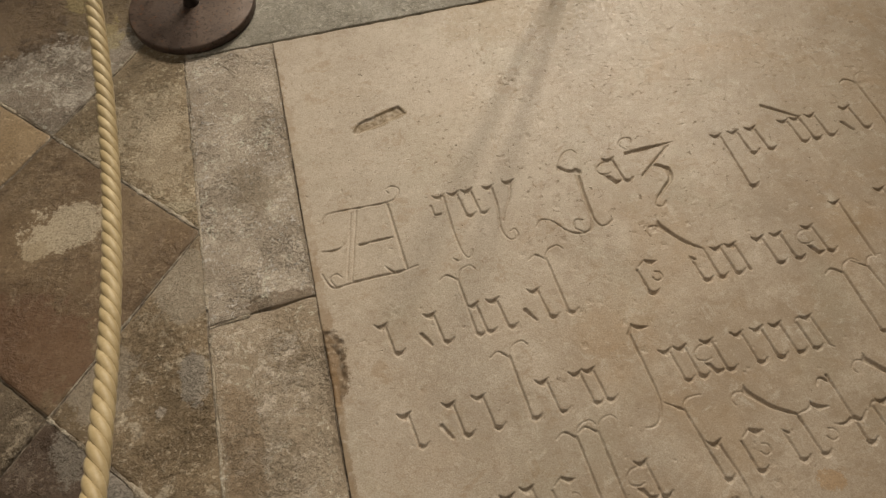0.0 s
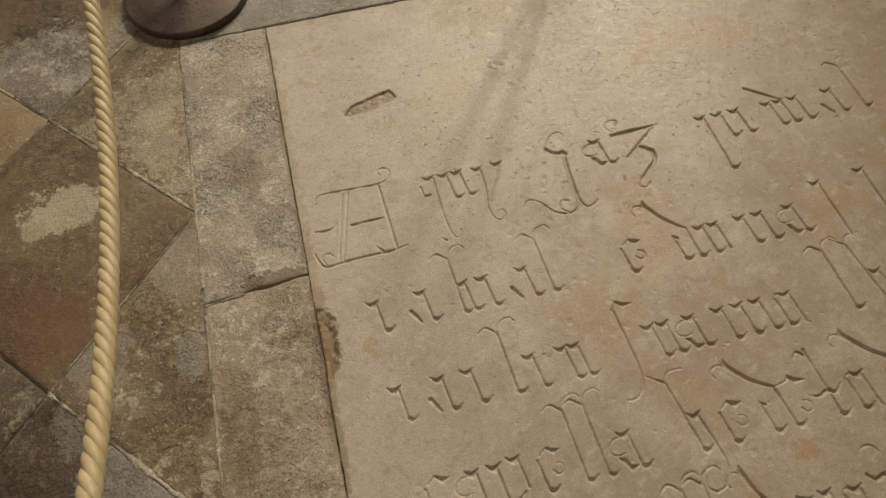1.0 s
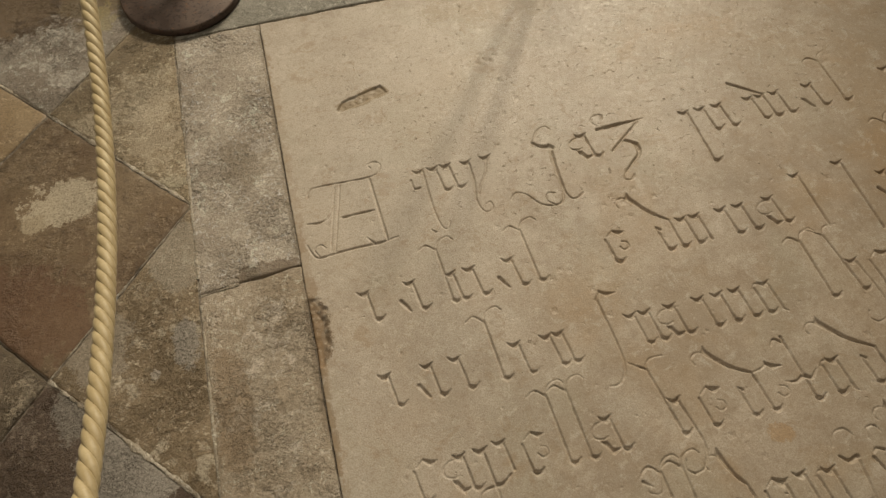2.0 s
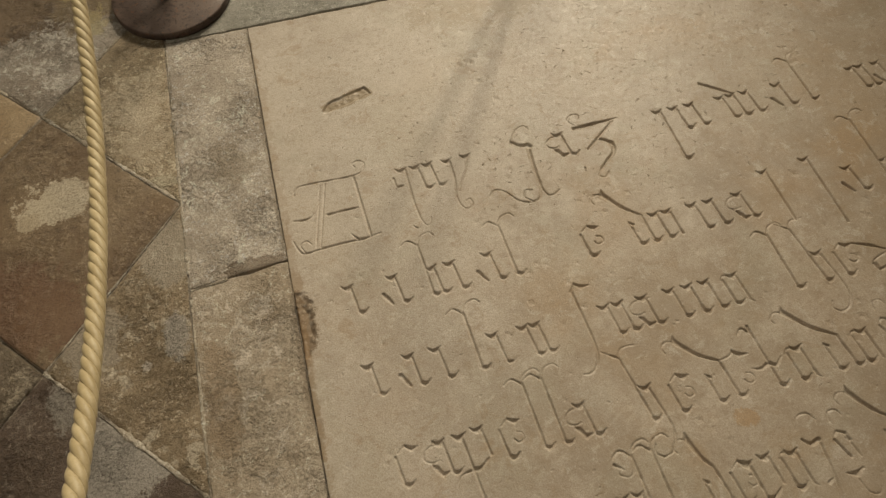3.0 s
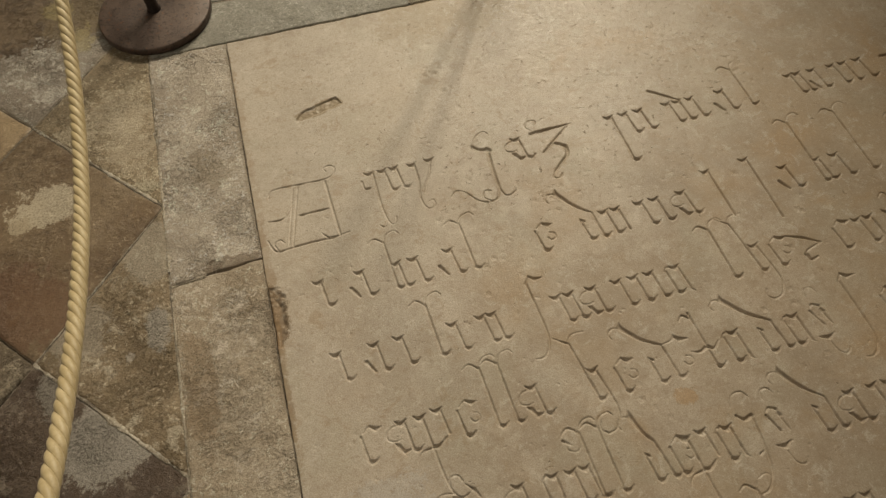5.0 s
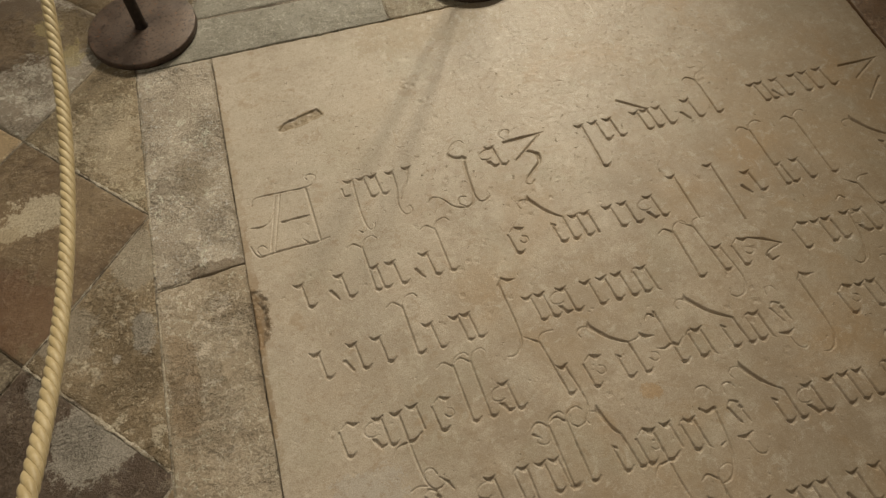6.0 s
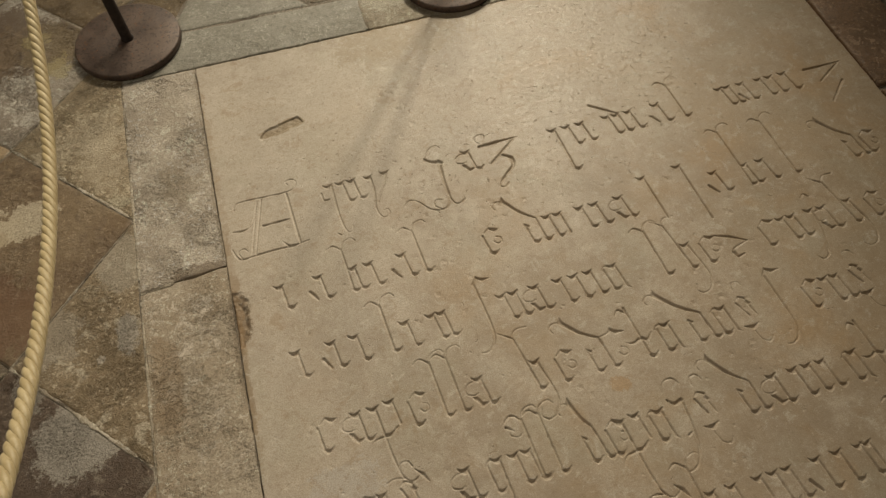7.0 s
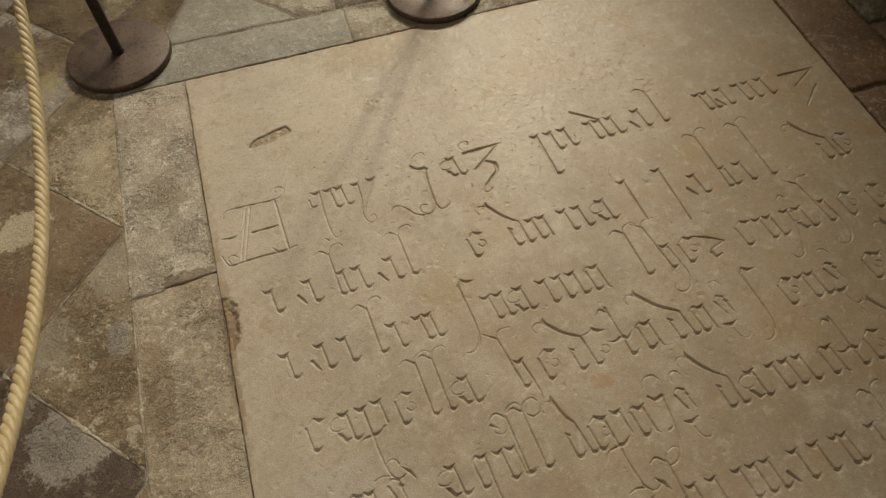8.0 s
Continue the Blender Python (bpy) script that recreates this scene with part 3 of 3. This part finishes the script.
def noise_grid(xs, ys, scale, seed, octaves=3):
    """Smooth value noise on the grid, between -1 and 1."""
    rng = np.random.RandomState(seed)
    total, amount, size = np.zeros((len(ys), len(xs))), 1.0, 0.0
    for _ in range(octaves):
        table = rng.uniform(-1, 1, (int(3.0 * scale) + 3, int(3.0 * scale) + 3))
        u, v = (xs + 0.1) * scale, (0.1 - ys) * scale
        i, j = np.floor(u).astype(int), np.floor(v).astype(int)
        fu, fv = u - i, v - j
        fu, fv = fu * fu * (3 - 2 * fu), (fv * fv * (3 - 2 * fv))[:, None]
        a = table[np.ix_(j, i)] * (1 - fu) + table[np.ix_(j, i + 1)] * fu
        b = table[np.ix_(j + 1, i)] * (1 - fu) + table[np.ix_(j + 1, i + 1)] * fu
        total += amount * (a * (1 - fv) + b * fv)
        size += amount
        amount, scale = amount * 0.5, scale * 2
    return total / size


def carve(xs, ys, z, line, slope=1.6, deepest=0.0062, ragged=None):
    """Cuts a V groove along a stroke of (x, y, half width) into the heights z."""
    for (x0, y0, w0), (x1, y1, w1) in zip(line, line[1:]):
        w = max(w0, w1) + 0.003
        i0, i1 = np.searchsorted(xs, (min(x0, x1) - w, max(x0, x1) + w))
        j0, j1 = np.searchsorted(-ys, (-max(y0, y1) - w, -min(y0, y1) + w))
        if i1 <= i0 or j1 <= j0:
            continue
        px, py = xs[None, i0:i1] - x0, ys[j0:j1, None] - y0
        dx, dy = x1 - x0, y1 - y0
        t = np.clip((px * dx + py * dy) / max(dx * dx + dy * dy, 1e-12), 0, 1)
        near = np.hypot(px - t * dx, py - t * dy)
        if ragged is not None:
            near = near + ragged[j0:j1, i0:i1]
        half = np.maximum(w0 + (w1 - w0) * t, 0.0019)
        cut = np.clip((half - near) * slope, 0, deepest)
        z[j0:j1, i0:i1] = np.minimum(z[j0:j1, i0:i1], -cut)


def ellipse(xs, ys, x, y, rx, ry, turn, ragged, seed, power=2.0):
    c, s = math.cos(radians(turn)), math.sin(radians(turn))
    dx, dy = xs[None, :] - x, ys[:, None] - y
    d = (np.abs((dx * c + dy * s) / rx) ** power + np.abs((dy * c - dx * s) / ry) ** power) ** (1 / power)
    return d + ragged * noise_grid(xs, ys, 45, seed)


def build_slab():
    xs = np.arange(0.002, SLAB_W, CELL)
    ys = np.concatenate((np.arange(-0.002, -0.25, -0.003), np.arange(-0.25, -0.335, -CELL), np.arange(-0.335, -0.43, -0.003), np.arange(-0.43, -1.625, -CELL), np.linspace(-1.63, -SLAB_L, 60)))
    z = np.zeros((len(ys), len(xs)))
    chips = 0.0009 * noise_grid(xs, ys, 90, 4, 2)
    for s in strokes:
        carve(xs, ys, z, s, ragged=chips)
    # worn grooves: depth varies along the cut, edges crumble
    z *= 0.85 + 0.25 * noise_grid(xs, ys, 25, 5)
    kept = np.clip(np.maximum((xs[None, :] - 0.30) / 0.45, (-0.68 - ys[:, None]) / 0.18), 0, 1)
    z *= 0.94 + 0.06 * kept
    # the lewis slot near the head of the slab
    corners = ((0.137, -0.314), (0.153, -0.290), (0.249, -0.264), (0.262, -0.292), (0.206, -0.308), (0.143, -0.322))
    d = np.full(z.shape, 1.0)
    for (x0, y0), (x1, y1) in zip(corners, corners[1:] + corners[:1]):
        run = math.hypot(x1 - x0, y1 - y0)
        d = np.minimum(d, ((ys[:, None] - y0) * (x1 - x0) - (xs[None, :] - x0) * (y1 - y0)) / -run)
    d = d + 0.0016 * noise_grid(xs, ys, 70, 11)
    z = np.minimum(z, -np.clip(d * 1.4, 0, 0.006) * (0.85 + 0.5 * noise_grid(xs, ys, 60, 12)))
    # broken edge by the side joint
    d = ellipse(xs, ys, 0.0, -0.828, 0.039, 0.072, 0, 0.35, 13)
    z = np.minimum(z, -np.clip((1.0 - d) * 0.022, 0, 0.009) * (0.9 + 0.3 * noise_grid(xs, ys, 50, 14)))
    # rounded, nibbled rim
    rim = np.minimum(np.minimum(xs[None, :], SLAB_W - xs[None, :]), -ys[:, None])
    rim = rim + 0.0032 * noise_grid(xs, ys, 70, 16)
    z -= np.clip(0.0045 - rim, 0, 0.007) ** 2 * 130
    # foot wear, and the pecked bumps of the honed face
    z += 0.0012 * noise_grid(xs, ys, 5, 17) + 0.00012 * noise_grid(xs, ys, 60, 18, 2)
    rng = np.random.RandomState(3)
    for _ in range(700):
        x, y = rng.uniform(0, SLAB_W), rng.uniform(-1.62, 0)
        r = rng.uniform(0.0016, 0.0034)
        carve(xs, ys, z, [(x, y, r), (x + rng.uniform(-1, 1) * r, y + rng.uniform(-0.5, 0.5) * r, r)], 0.4, 0.0016)
    nx, ny = len(xs), len(ys)
    top = np.stack((np.broadcast_to(xs, (ny, nx)), np.broadcast_to(ys[:, None], (ny, nx)), z), -1).reshape(-1, 3)
    loop = np.concatenate((np.arange(nx), np.arange(1, ny) * nx + nx - 1, (ny - 1) * nx + np.arange(nx - 2, -1, -1), np.arange(ny - 2, 0, -1) * nx))
    skirt = top[loop] * (1, 1, 0) + (0, 0, -0.11)
    i, j = np.meshgrid(np.arange(nx - 1), np.arange(ny - 1))
    a = (j * nx + i).ravel()
    faces = np.stack((a, a + nx, a + nx + 1, a + 1), -1)
    k = np.arange(len(loop))
    q = (k + 1) % len(loop)
    side = np.stack((loop[k], loop[q], nx * ny + q, nx * ny + k), -1)
    faces = np.concatenate((faces, side)).astype(np.int32)
    verts = np.concatenate((top, skirt)).astype(np.float32)
    data = bpy.data.meshes.new("tomb_slab")
    data.vertices.add(len(verts))
    data.vertices.foreach_set("co", verts.ravel())
    data.loops.add(faces.size)
    data.loops.foreach_set("vertex_index", faces.ravel())
    data.polygons.add(len(faces))
    data.polygons.foreach_set("loop_start", np.arange(0, faces.size, 4, dtype=np.int32))
    data.polygons.foreach_set("loop_total", np.full(len(faces), 4, dtype=np.int32))
    data.update(calc_edges=True)
    data.polygons.foreach_set("use_smooth", np.ones(len(faces), dtype=bool))
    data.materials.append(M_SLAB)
    return new("tomb_slab", data)


slab = tagged(build_slab(), "honed beige limestone tomb slab carved with blackletter inscription", "tomb slab")


# ---- paving stones ----
def stone(corners, material, name="paving_stone", gap=0.003, rise=0.0, seed=1, rag=0.0022, tilt=(0, 0), arris=1.0):
    """A worn stone over a convex outline: ragged edge, rounded arris, uneven face."""
    rng = random.Random(seed)
    c = sum((Vector(p) for p in corners), Vector((0, 0))) / len(corners)
    rim = []
    for p, q in zip(corners, corners[1:] + corners[:1]):
        p, q = Vector(p), Vector(q)
        n = max(1, int((q - p).length / 0.02))
        for k in range(n):
            t = k / n
            v = p.lerp(q, t)
            inset = gap + rag * (noise.noise((p.x * 3 + q.y + t * (q - p).length * 28, seed * 7.3, 0)) + rng.uniform(-0.3, 0.5))
            rim.append(v.lerp(c, inset * 1.3 / max((c - v).length, 0.02)))
    bm = bmesh.new()
    rings = []
    for shrink, drop in ((0.0, -0.10), (0.0, -0.0055), (0.003, -0.0016), (0.009, -0.0003), (0.2, 0), (0.45, 0), (0.7, 0)):
        drop *= arris if drop > -0.05 else 1
        ring = []
        for p in rim:
            d = (c - p).length
            q = p.lerp(c, shrink if shrink > 0.1 else min(0.15, shrink / max(d, 0.01)))
            wave = 0.0008 * noise.noise((q.x * 9, q.y * 9, seed)) if drop > -0.005 else 0
            ring.append(bm.verts.new((q.x, q.y, rise + drop + wave + tilt[0] * (q.x - c.x) + tilt[1] * (q.y - c.y))))
        rings.append(ring)
    for low, high in zip(rings, rings[1:]):
        for k in range(len(rim)):
            q = (k + 1) % len(rim)
            bm.faces.new((low[k], low[q], high[q], high[k]))
    mid = bm.verts.new((c.x, c.y, rise))
    for k in range(len(rim)):
        bm.faces.new((rings[-1][k], rings[-1][(k + 1) % len(rim)], mid))
    bmesh.ops.recalc_face_normals(bm, faces=bm.faces)
    return mesh_object(name, bm, material, floor)


def clip(corners, axis, limit, sign):
    """The part of a convex outline on one side of a line along an axis (sign 1: below the limit)."""
    out = []
    for p, q in zip(corners, corners[1:] + corners[:1]):
        a, b = sign * (p[axis] - limit), sign * (q[axis] - limit)
        if a <= 0:
            out.append(p)
        if a * b < 0:
            t = a / (a - b)
            out.append((p[0] + t * (q[0] - p[0]), p[1] + t * (q[1] - p[1])))
    return out


# lime mortar that fills the joints flush on the old side of the floor
for lo, hi in (((-0.49, -2.0, -0.05), (-0.15, -0.05, -0.0022)), ((-0.49, -0.049, -0.05), (-0.19, 0.9, -0.0022)), ((-2.2, -0.62, -0.05), (-0.491, 0.9, -0.0022)), ((-0.189, 0.04, -0.05), (2.4, 0.82, -0.0022)), ((-2.2, -2.0, -0.05), (-0.491, -0.621, -0.0065))):
    bm = bmesh.new()
    box(bm, lo, hi)
    mesh_object("mortar_bed", bm, M_MORTAR, floor, smooth=False)



def mortar_joint(p, q, width, seed, height=0.0022, material=M_LIME):
    """A ragged fillet of lime smeared along a joint."""
    p, q = Vector(p), Vector(q)
    n = max(8, int((q - p).length / 0.006))
    along = (q - p).normalized()
    side = Vector((-along.y, along.x))
    bm, rows = bmesh.new(), []
    for k in range(n + 1):
        c = p.lerp(q, k / n)
        s = (q - p).length * k / n
        amount = max(0.05, 0.5 + 1.1 * noise.noise((s * 24, seed * 3.1, 0)) + 0.6 * noise.noise((s * 90, seed, 2)))
        w0 = width * amount * (0.7 + 0.5 * noise.noise((s * 60, seed, 5)))
        w1 = width * amount * (0.7 + 0.5 * noise.noise((s * 60, seed, 9)))
        h = 0.45 * height * (0.5 + 0.5 * amount)
        row = []
        for d, z in ((-w0, -0.002), (-w0 * 0.75, h), (0, h + 0.0005 * noise.noise((s * 120, seed, 1))), (w1 * 0.75, h), (w1, -0.002)):
            v = c + side * d
            row.append(bm.verts.new((v.x, v.y, z)))
        rows.append(row)
    for a, b in zip(rows, rows[1:]):
        for k in range(4):
            bm.faces.new((a[k], b[k], b[k + 1], a[k + 1]))
    bmesh.ops.recalc_face_normals(bm, faces=bm.faces)
    return mesh_object("mortar_joint", bm, material, floor)


# border beside the slab
EDGE = -0.203
stone([(EDGE, 0.0), (0.001, 0.0), (0.001, -0.680), (EDGE, -0.698)], M_GREY, "border_stone", seed=3, rise=0.0005, gap=0.0008, arris=0.3, rag=0.003)
stone([(EDGE, -0.700), (0.001, -0.682), (0.001, -1.42), (EDGE, -1.42)], M_GREY_LOW, "border_stone", seed=4, rise=0.0, gap=0.0008, arris=0.35, rag=0.003)
stone([(EDGE, -1.42), (0.001, -1.42), (0.001, -2.45), (EDGE, -2.45)], M_GREY, "border_stone", seed=5)

# diagonal tiles on a grid of 0.45 m
NODE, E1, E2 = Vector((-0.503, -0.152)), Vector((0.302, -0.329)), Vector((-0.294, -0.322))
TILES = ((0, 0, M_BROWN), (-1, 0, M_TAN), (0, -1, M_EAST), (-1, -1, M_NORTH), (1, 0, M_SOUTHEAST), (1, 1, M_SOUTH), (0, 1, M_WEST), (2, 0, M_WEST), (2, 1, M_BROWN), (1, 2, M_WEST),
         (0, -2, M_EAST), (-1, -2, M_OCHRE), (-2, -1, M_EAST), (-2, 0, M_WEST), (-2, -2, M_NORTH), (-1, 1, M_SOUTH), (2, 2, M_EAST), (3, 1, M_EAST))
for k, (i, j, material) in enumerate(TILES):
    a = NODE + i * E1 + j * E2
    outline = [tuple(a), tuple(a + E1), tuple(a + E1 + E2), tuple(a + E2)]
    outline = clip(outline, 0, EDGE - 0.001, 1)
    if len(outline) > 2:
        stone(outline, material, "floor_tile", gap=0.0018 if material is not M_BROWN else 0.0026, arris=0.5, seed=20 + k, rise=0.0003 * math.sin(k * 2.3))

EAST, SOUTH = NODE + E1, NODE + E1 + E2
mortar_joint(NODE, EAST + Vector((-0.004, 0.004)), 0.0105, 1, 0.0014)
mortar_joint(EAST, SOUTH, 0.0035, 2, 0.0016)
mortar_joint(SOUTH, SOUTH + 0.95 * E1, 0.0105, 3, 0.001)
mortar_joint(NODE, NODE - 0.75 * E2, 0.004, 4, 0.0018)
mortar_joint(NODE - 0.5 * E1, NODE, 0.012, 5, 0.002)
mortar_joint((0.0, -0.02), (0.0, -0.66), 0.0016, 8, 0.0004, M_MORTAR)
mortar_joint((0.0, -0.70), (0.0, -1.40), 0.0016, 9, 0.0004, M_MORTAR)
mortar_joint((EDGE, -0.02), (EDGE, -0.66), 0.0085, 6, 0.0009)
mortar_joint((EDGE + 0.002, -0.700), (-0.125, -0.693), 0.008, 10, 0.0012)
mortar_joint((EDGE, -0.72), (EDGE, -1.40), 0.007, 7, 0.0009)

mortar_joint((0.509, 0.006), (0.510, 0.15), 0.006, 11, 0.0012)

# strip above the slab, and the paving beyond it
TOP = 0.153
for k, (x0, x1, material) in enumerate(((-0.20, 0.508, M_TOP), (0.510, 0.86, M_TOP_PALE), (0.862, 1.38, M_TOP_PALE), (1.382, 1.78, M_TOP))):
    stone([(x0, 0.003), (x1, 0.003), (x1 + 0.004, TOP), (x0, TOP + 0.012)], material, "strip_stone", seed=50 + k, gap=0.0008, arris=0.3)
stone([(EDGE, 0.17), (-0.06, 0.168), (0.05, 0.38), (-0.09, 0.42), (EDGE, 0.30)], M_OCHRE, seed=60)
stone([(-0.06, 0.166), (0.318, 0.160), (0.366, 0.162), (0.27, 0.275), (0.14, 0.42), (0.05, 0.39)], M_TOP, seed=61)
stone([(0.275, 0.275), (0.372, 0.163), (0.48, 0.158), (0.50, 0.30), (0.36, 0.40)], M_TOP_PALE, seed=62)
stone([(0.484, 0.160), (0.86, 0.154), (0.86, 0.44), (0.50, 0.44)], M_WEST, seed=63)
stone([(0.862, 0.154), (1.40, 0.152), (1.40, 0.44), (0.862, 0.44)], M_TOP_PALE, seed=64)
stone([(EDGE, 0.31), (-0.09, 0.43), (0.05, 0.40), (0.14, 0.43), (0.1, 0.75), (EDGE, 0.75)], M_EAST, seed=65)
stone([(0.15, 0.43), (0.36, 0.41), (0.50, 0.45), (0.86, 0.45), (0.86, 0.8), (0.11, 0.8)], M_EAST, seed=66)

stone([(0.862, 0.45), (1.40, 0.45), (1.40, 0.8), (0.862, 0.8)], M_WEST, seed=67)
stone([(1.402, 0.154), (1.99, 0.154), (1.99, 0.8), (1.402, 0.8)], M_EAST, seed=68)
stone([(1.993, 0.304), (2.4, 0.304), (2.4, 0.8), (1.993, 0.8)], M_DARK, seed=69)

# dark stones on the far side
RIGHT = 1.782
for k, (x0, x1, y0, y1) in enumerate(((RIGHT, 1.99, -0.645, 0.15), (RIGHT, 1.99, -1.35, -0.648), (RIGHT, 1.99, -2.45, -1.353), (1.993, 2.4, -0.42, 0.3), (1.993, 2.4, -1.0, -0.424), (1.993, 2.4, -1.7, -1.004), (1.993, 2.4, -2.45, -1.704))):
    stone([(x0, y0), (x1, y0), (x1, y1), (x0, y1)], M_DARK if k != 3 else M_WEST, "border_stone" if k < 3 else "floor_tile", seed=70 + k, gap=0.004, rise=-0.001)


# the diagonal paving goes on round the slab
laid = {(i, j) for i, j, _ in TILES}
FIELDS = (((0, EDGE - 0.001, 1),), ((0, 2.403, -1),), ((0, EDGE, -1), (0, 2.402, 1), (1, 0.803, -1)), ((0, EDGE, -1), (0, 2.402, 1), (1, -2.455, 1)))
LATER = (M_WEST, M_EAST, M_TOP_PALE, M_DARK, M_SOUTH, M_TAN)
for i in range(-14, 15):
    for j in range(-14, 15):
        a = NODE + i * E1 + j * E2
        mid = a + (E1 + E2) / 2
        if math.hypot(mid.x - 0.7, mid.y + 0.8) > 3.3:
            continue
        for f, field in enumerate(FIELDS):
            if f == 0 and (i, j) in laid:
                continue
            outline = [tuple(a), tuple(a + E1), tuple(a + E1 + E2), tuple(a + E2)]
            for axis, limit, sign in field:
                outline = clip(outline, axis, limit, sign) if len(outline) > 2 else outline
            xs = [p[0] for p in outline]
            ys = [p[1] for p in outline]
            if len(outline) > 2 and max(xs) - min(xs) > 0.05 and max(ys) - min(ys) > 0.05:
                stone(outline, LATER[(i * 7 + j * 3 + f) % len(LATER)], "floor_tile", gap=0.0018, arris=0.6, seed=200 + i * 31 + j)


# ---- stanchions and rope ----
DISC_R, DISC_H, POLE_R, POLE_H = 0.151, 0.022, 0.0155, 0.84


def stanchion(x, y, turn, label):
    base = tagged(new("rope_stanchion"), label, "stanchion", group="rope stanchions round the slab")
    base.matrix_world = pose(x, y, 0.0015, 0, 0, turn)
    mesh_object("base_disc", lathe([(0, 0), (DISC_R - 0.002, 0), (DISC_R, 0.002), (DISC_R, DISC_H - 0.004), (DISC_R - 0.0012, DISC_H - 0.0012), (DISC_R - 0.004, DISC_H), (0.06, DISC_H + 0.0004), (0, DISC_H)], 96), M_IRON, base, "rust-speckled brown iron disc")
    mesh_object("pole", lathe([(0, DISC_H - 0.004), (POLE_R + 0.004, DISC_H - 0.003), (POLE_R + 0.003, DISC_H + 0.003), (POLE_R, DISC_H + 0.006), (POLE_R, POLE_H), (POLE_R + 0.006, POLE_H + 0.004), (POLE_R + 0.006, POLE_H + 0.02), (0.006, POLE_H + 0.034), (0, POLE_H + 0.035)], 32), M_BLACK, base, "dark iron pole")
    return base


STAND = "rusty iron disc with slim dark pole, on the paving"
stanchion(-0.170, 0.159, 0, STAND)
stanchion(DISC2[0], DISC2[1], 75, "rusty iron disc with slim dark pole, beside the slab head")
stanchion(-0.166, -1.628, 140, STAND)


def rope(a, b, low, radius=0.0120, lay=0.074):
    """Four strands twisted round a hanging line from a to b."""
    a, b = Vector(a), Vector(b)
    steps = 640
    line = []
    for k in range(steps + 1):
        p = a.lerp(b, k / steps)
        u = a.y - p.y - 0.86
        p.z = low + 0.424 * u * u - 0.057 * u ** 3
        line.append(p)
    thing = tagged(new("barrier_rope"), "pale straw-coloured twisted rope hanging between the stanchions", "rope")
    side = (b - a).cross(Vector((0, 0, 1))).normalized()
    thick, off, ring = radius * 0.445, radius * 0.555, 12
    for s in range(4):
        bm, rings, run = bmesh.new(), [], 0.0
        for k, p in enumerate(line):
            along = (line[min(k + 1, steps)] - line[max(k - 1, 0)]).normalized()
            up = side.cross(along).normalized()
            if k:
                run += (p - line[k - 1]).length
            turn = LAY * 2 * math.pi * run / lay + s * 2 * math.pi / 4
            out = side * math.cos(turn) + up * math.sin(turn)
            tang = up * math.cos(turn) - side * math.sin(turn)
            fall = (along + LAY * tang * (2 * math.pi * off / lay)).normalized()
            cross = fall.cross(out)
            centre = p + out * off
            rings.append([bm.verts.new(centre + thick * (out * math.cos(q) * 0.98 + cross * math.sin(q) * 1.14)) for q in (2 * math.pi * m / ring for m in range(ring))])
        for lo, hi in zip(rings, rings[1:]):
            for m in range(ring):
                w = (m + 1) % ring
                bm.faces.new((lo[m], lo[w], hi[w], hi[m]))
        bm.faces.new(rings[0])
        bm.faces.new(rings[-1])
        bmesh.ops.recalc_face_normals(bm, faces=bm.faces)
        mesh_object("strand", bm, M_ROPE, thing)
    return thing


rope((-0.189, 0.140, 0.84), (-0.157, -1.61, 0.80), 0.502)
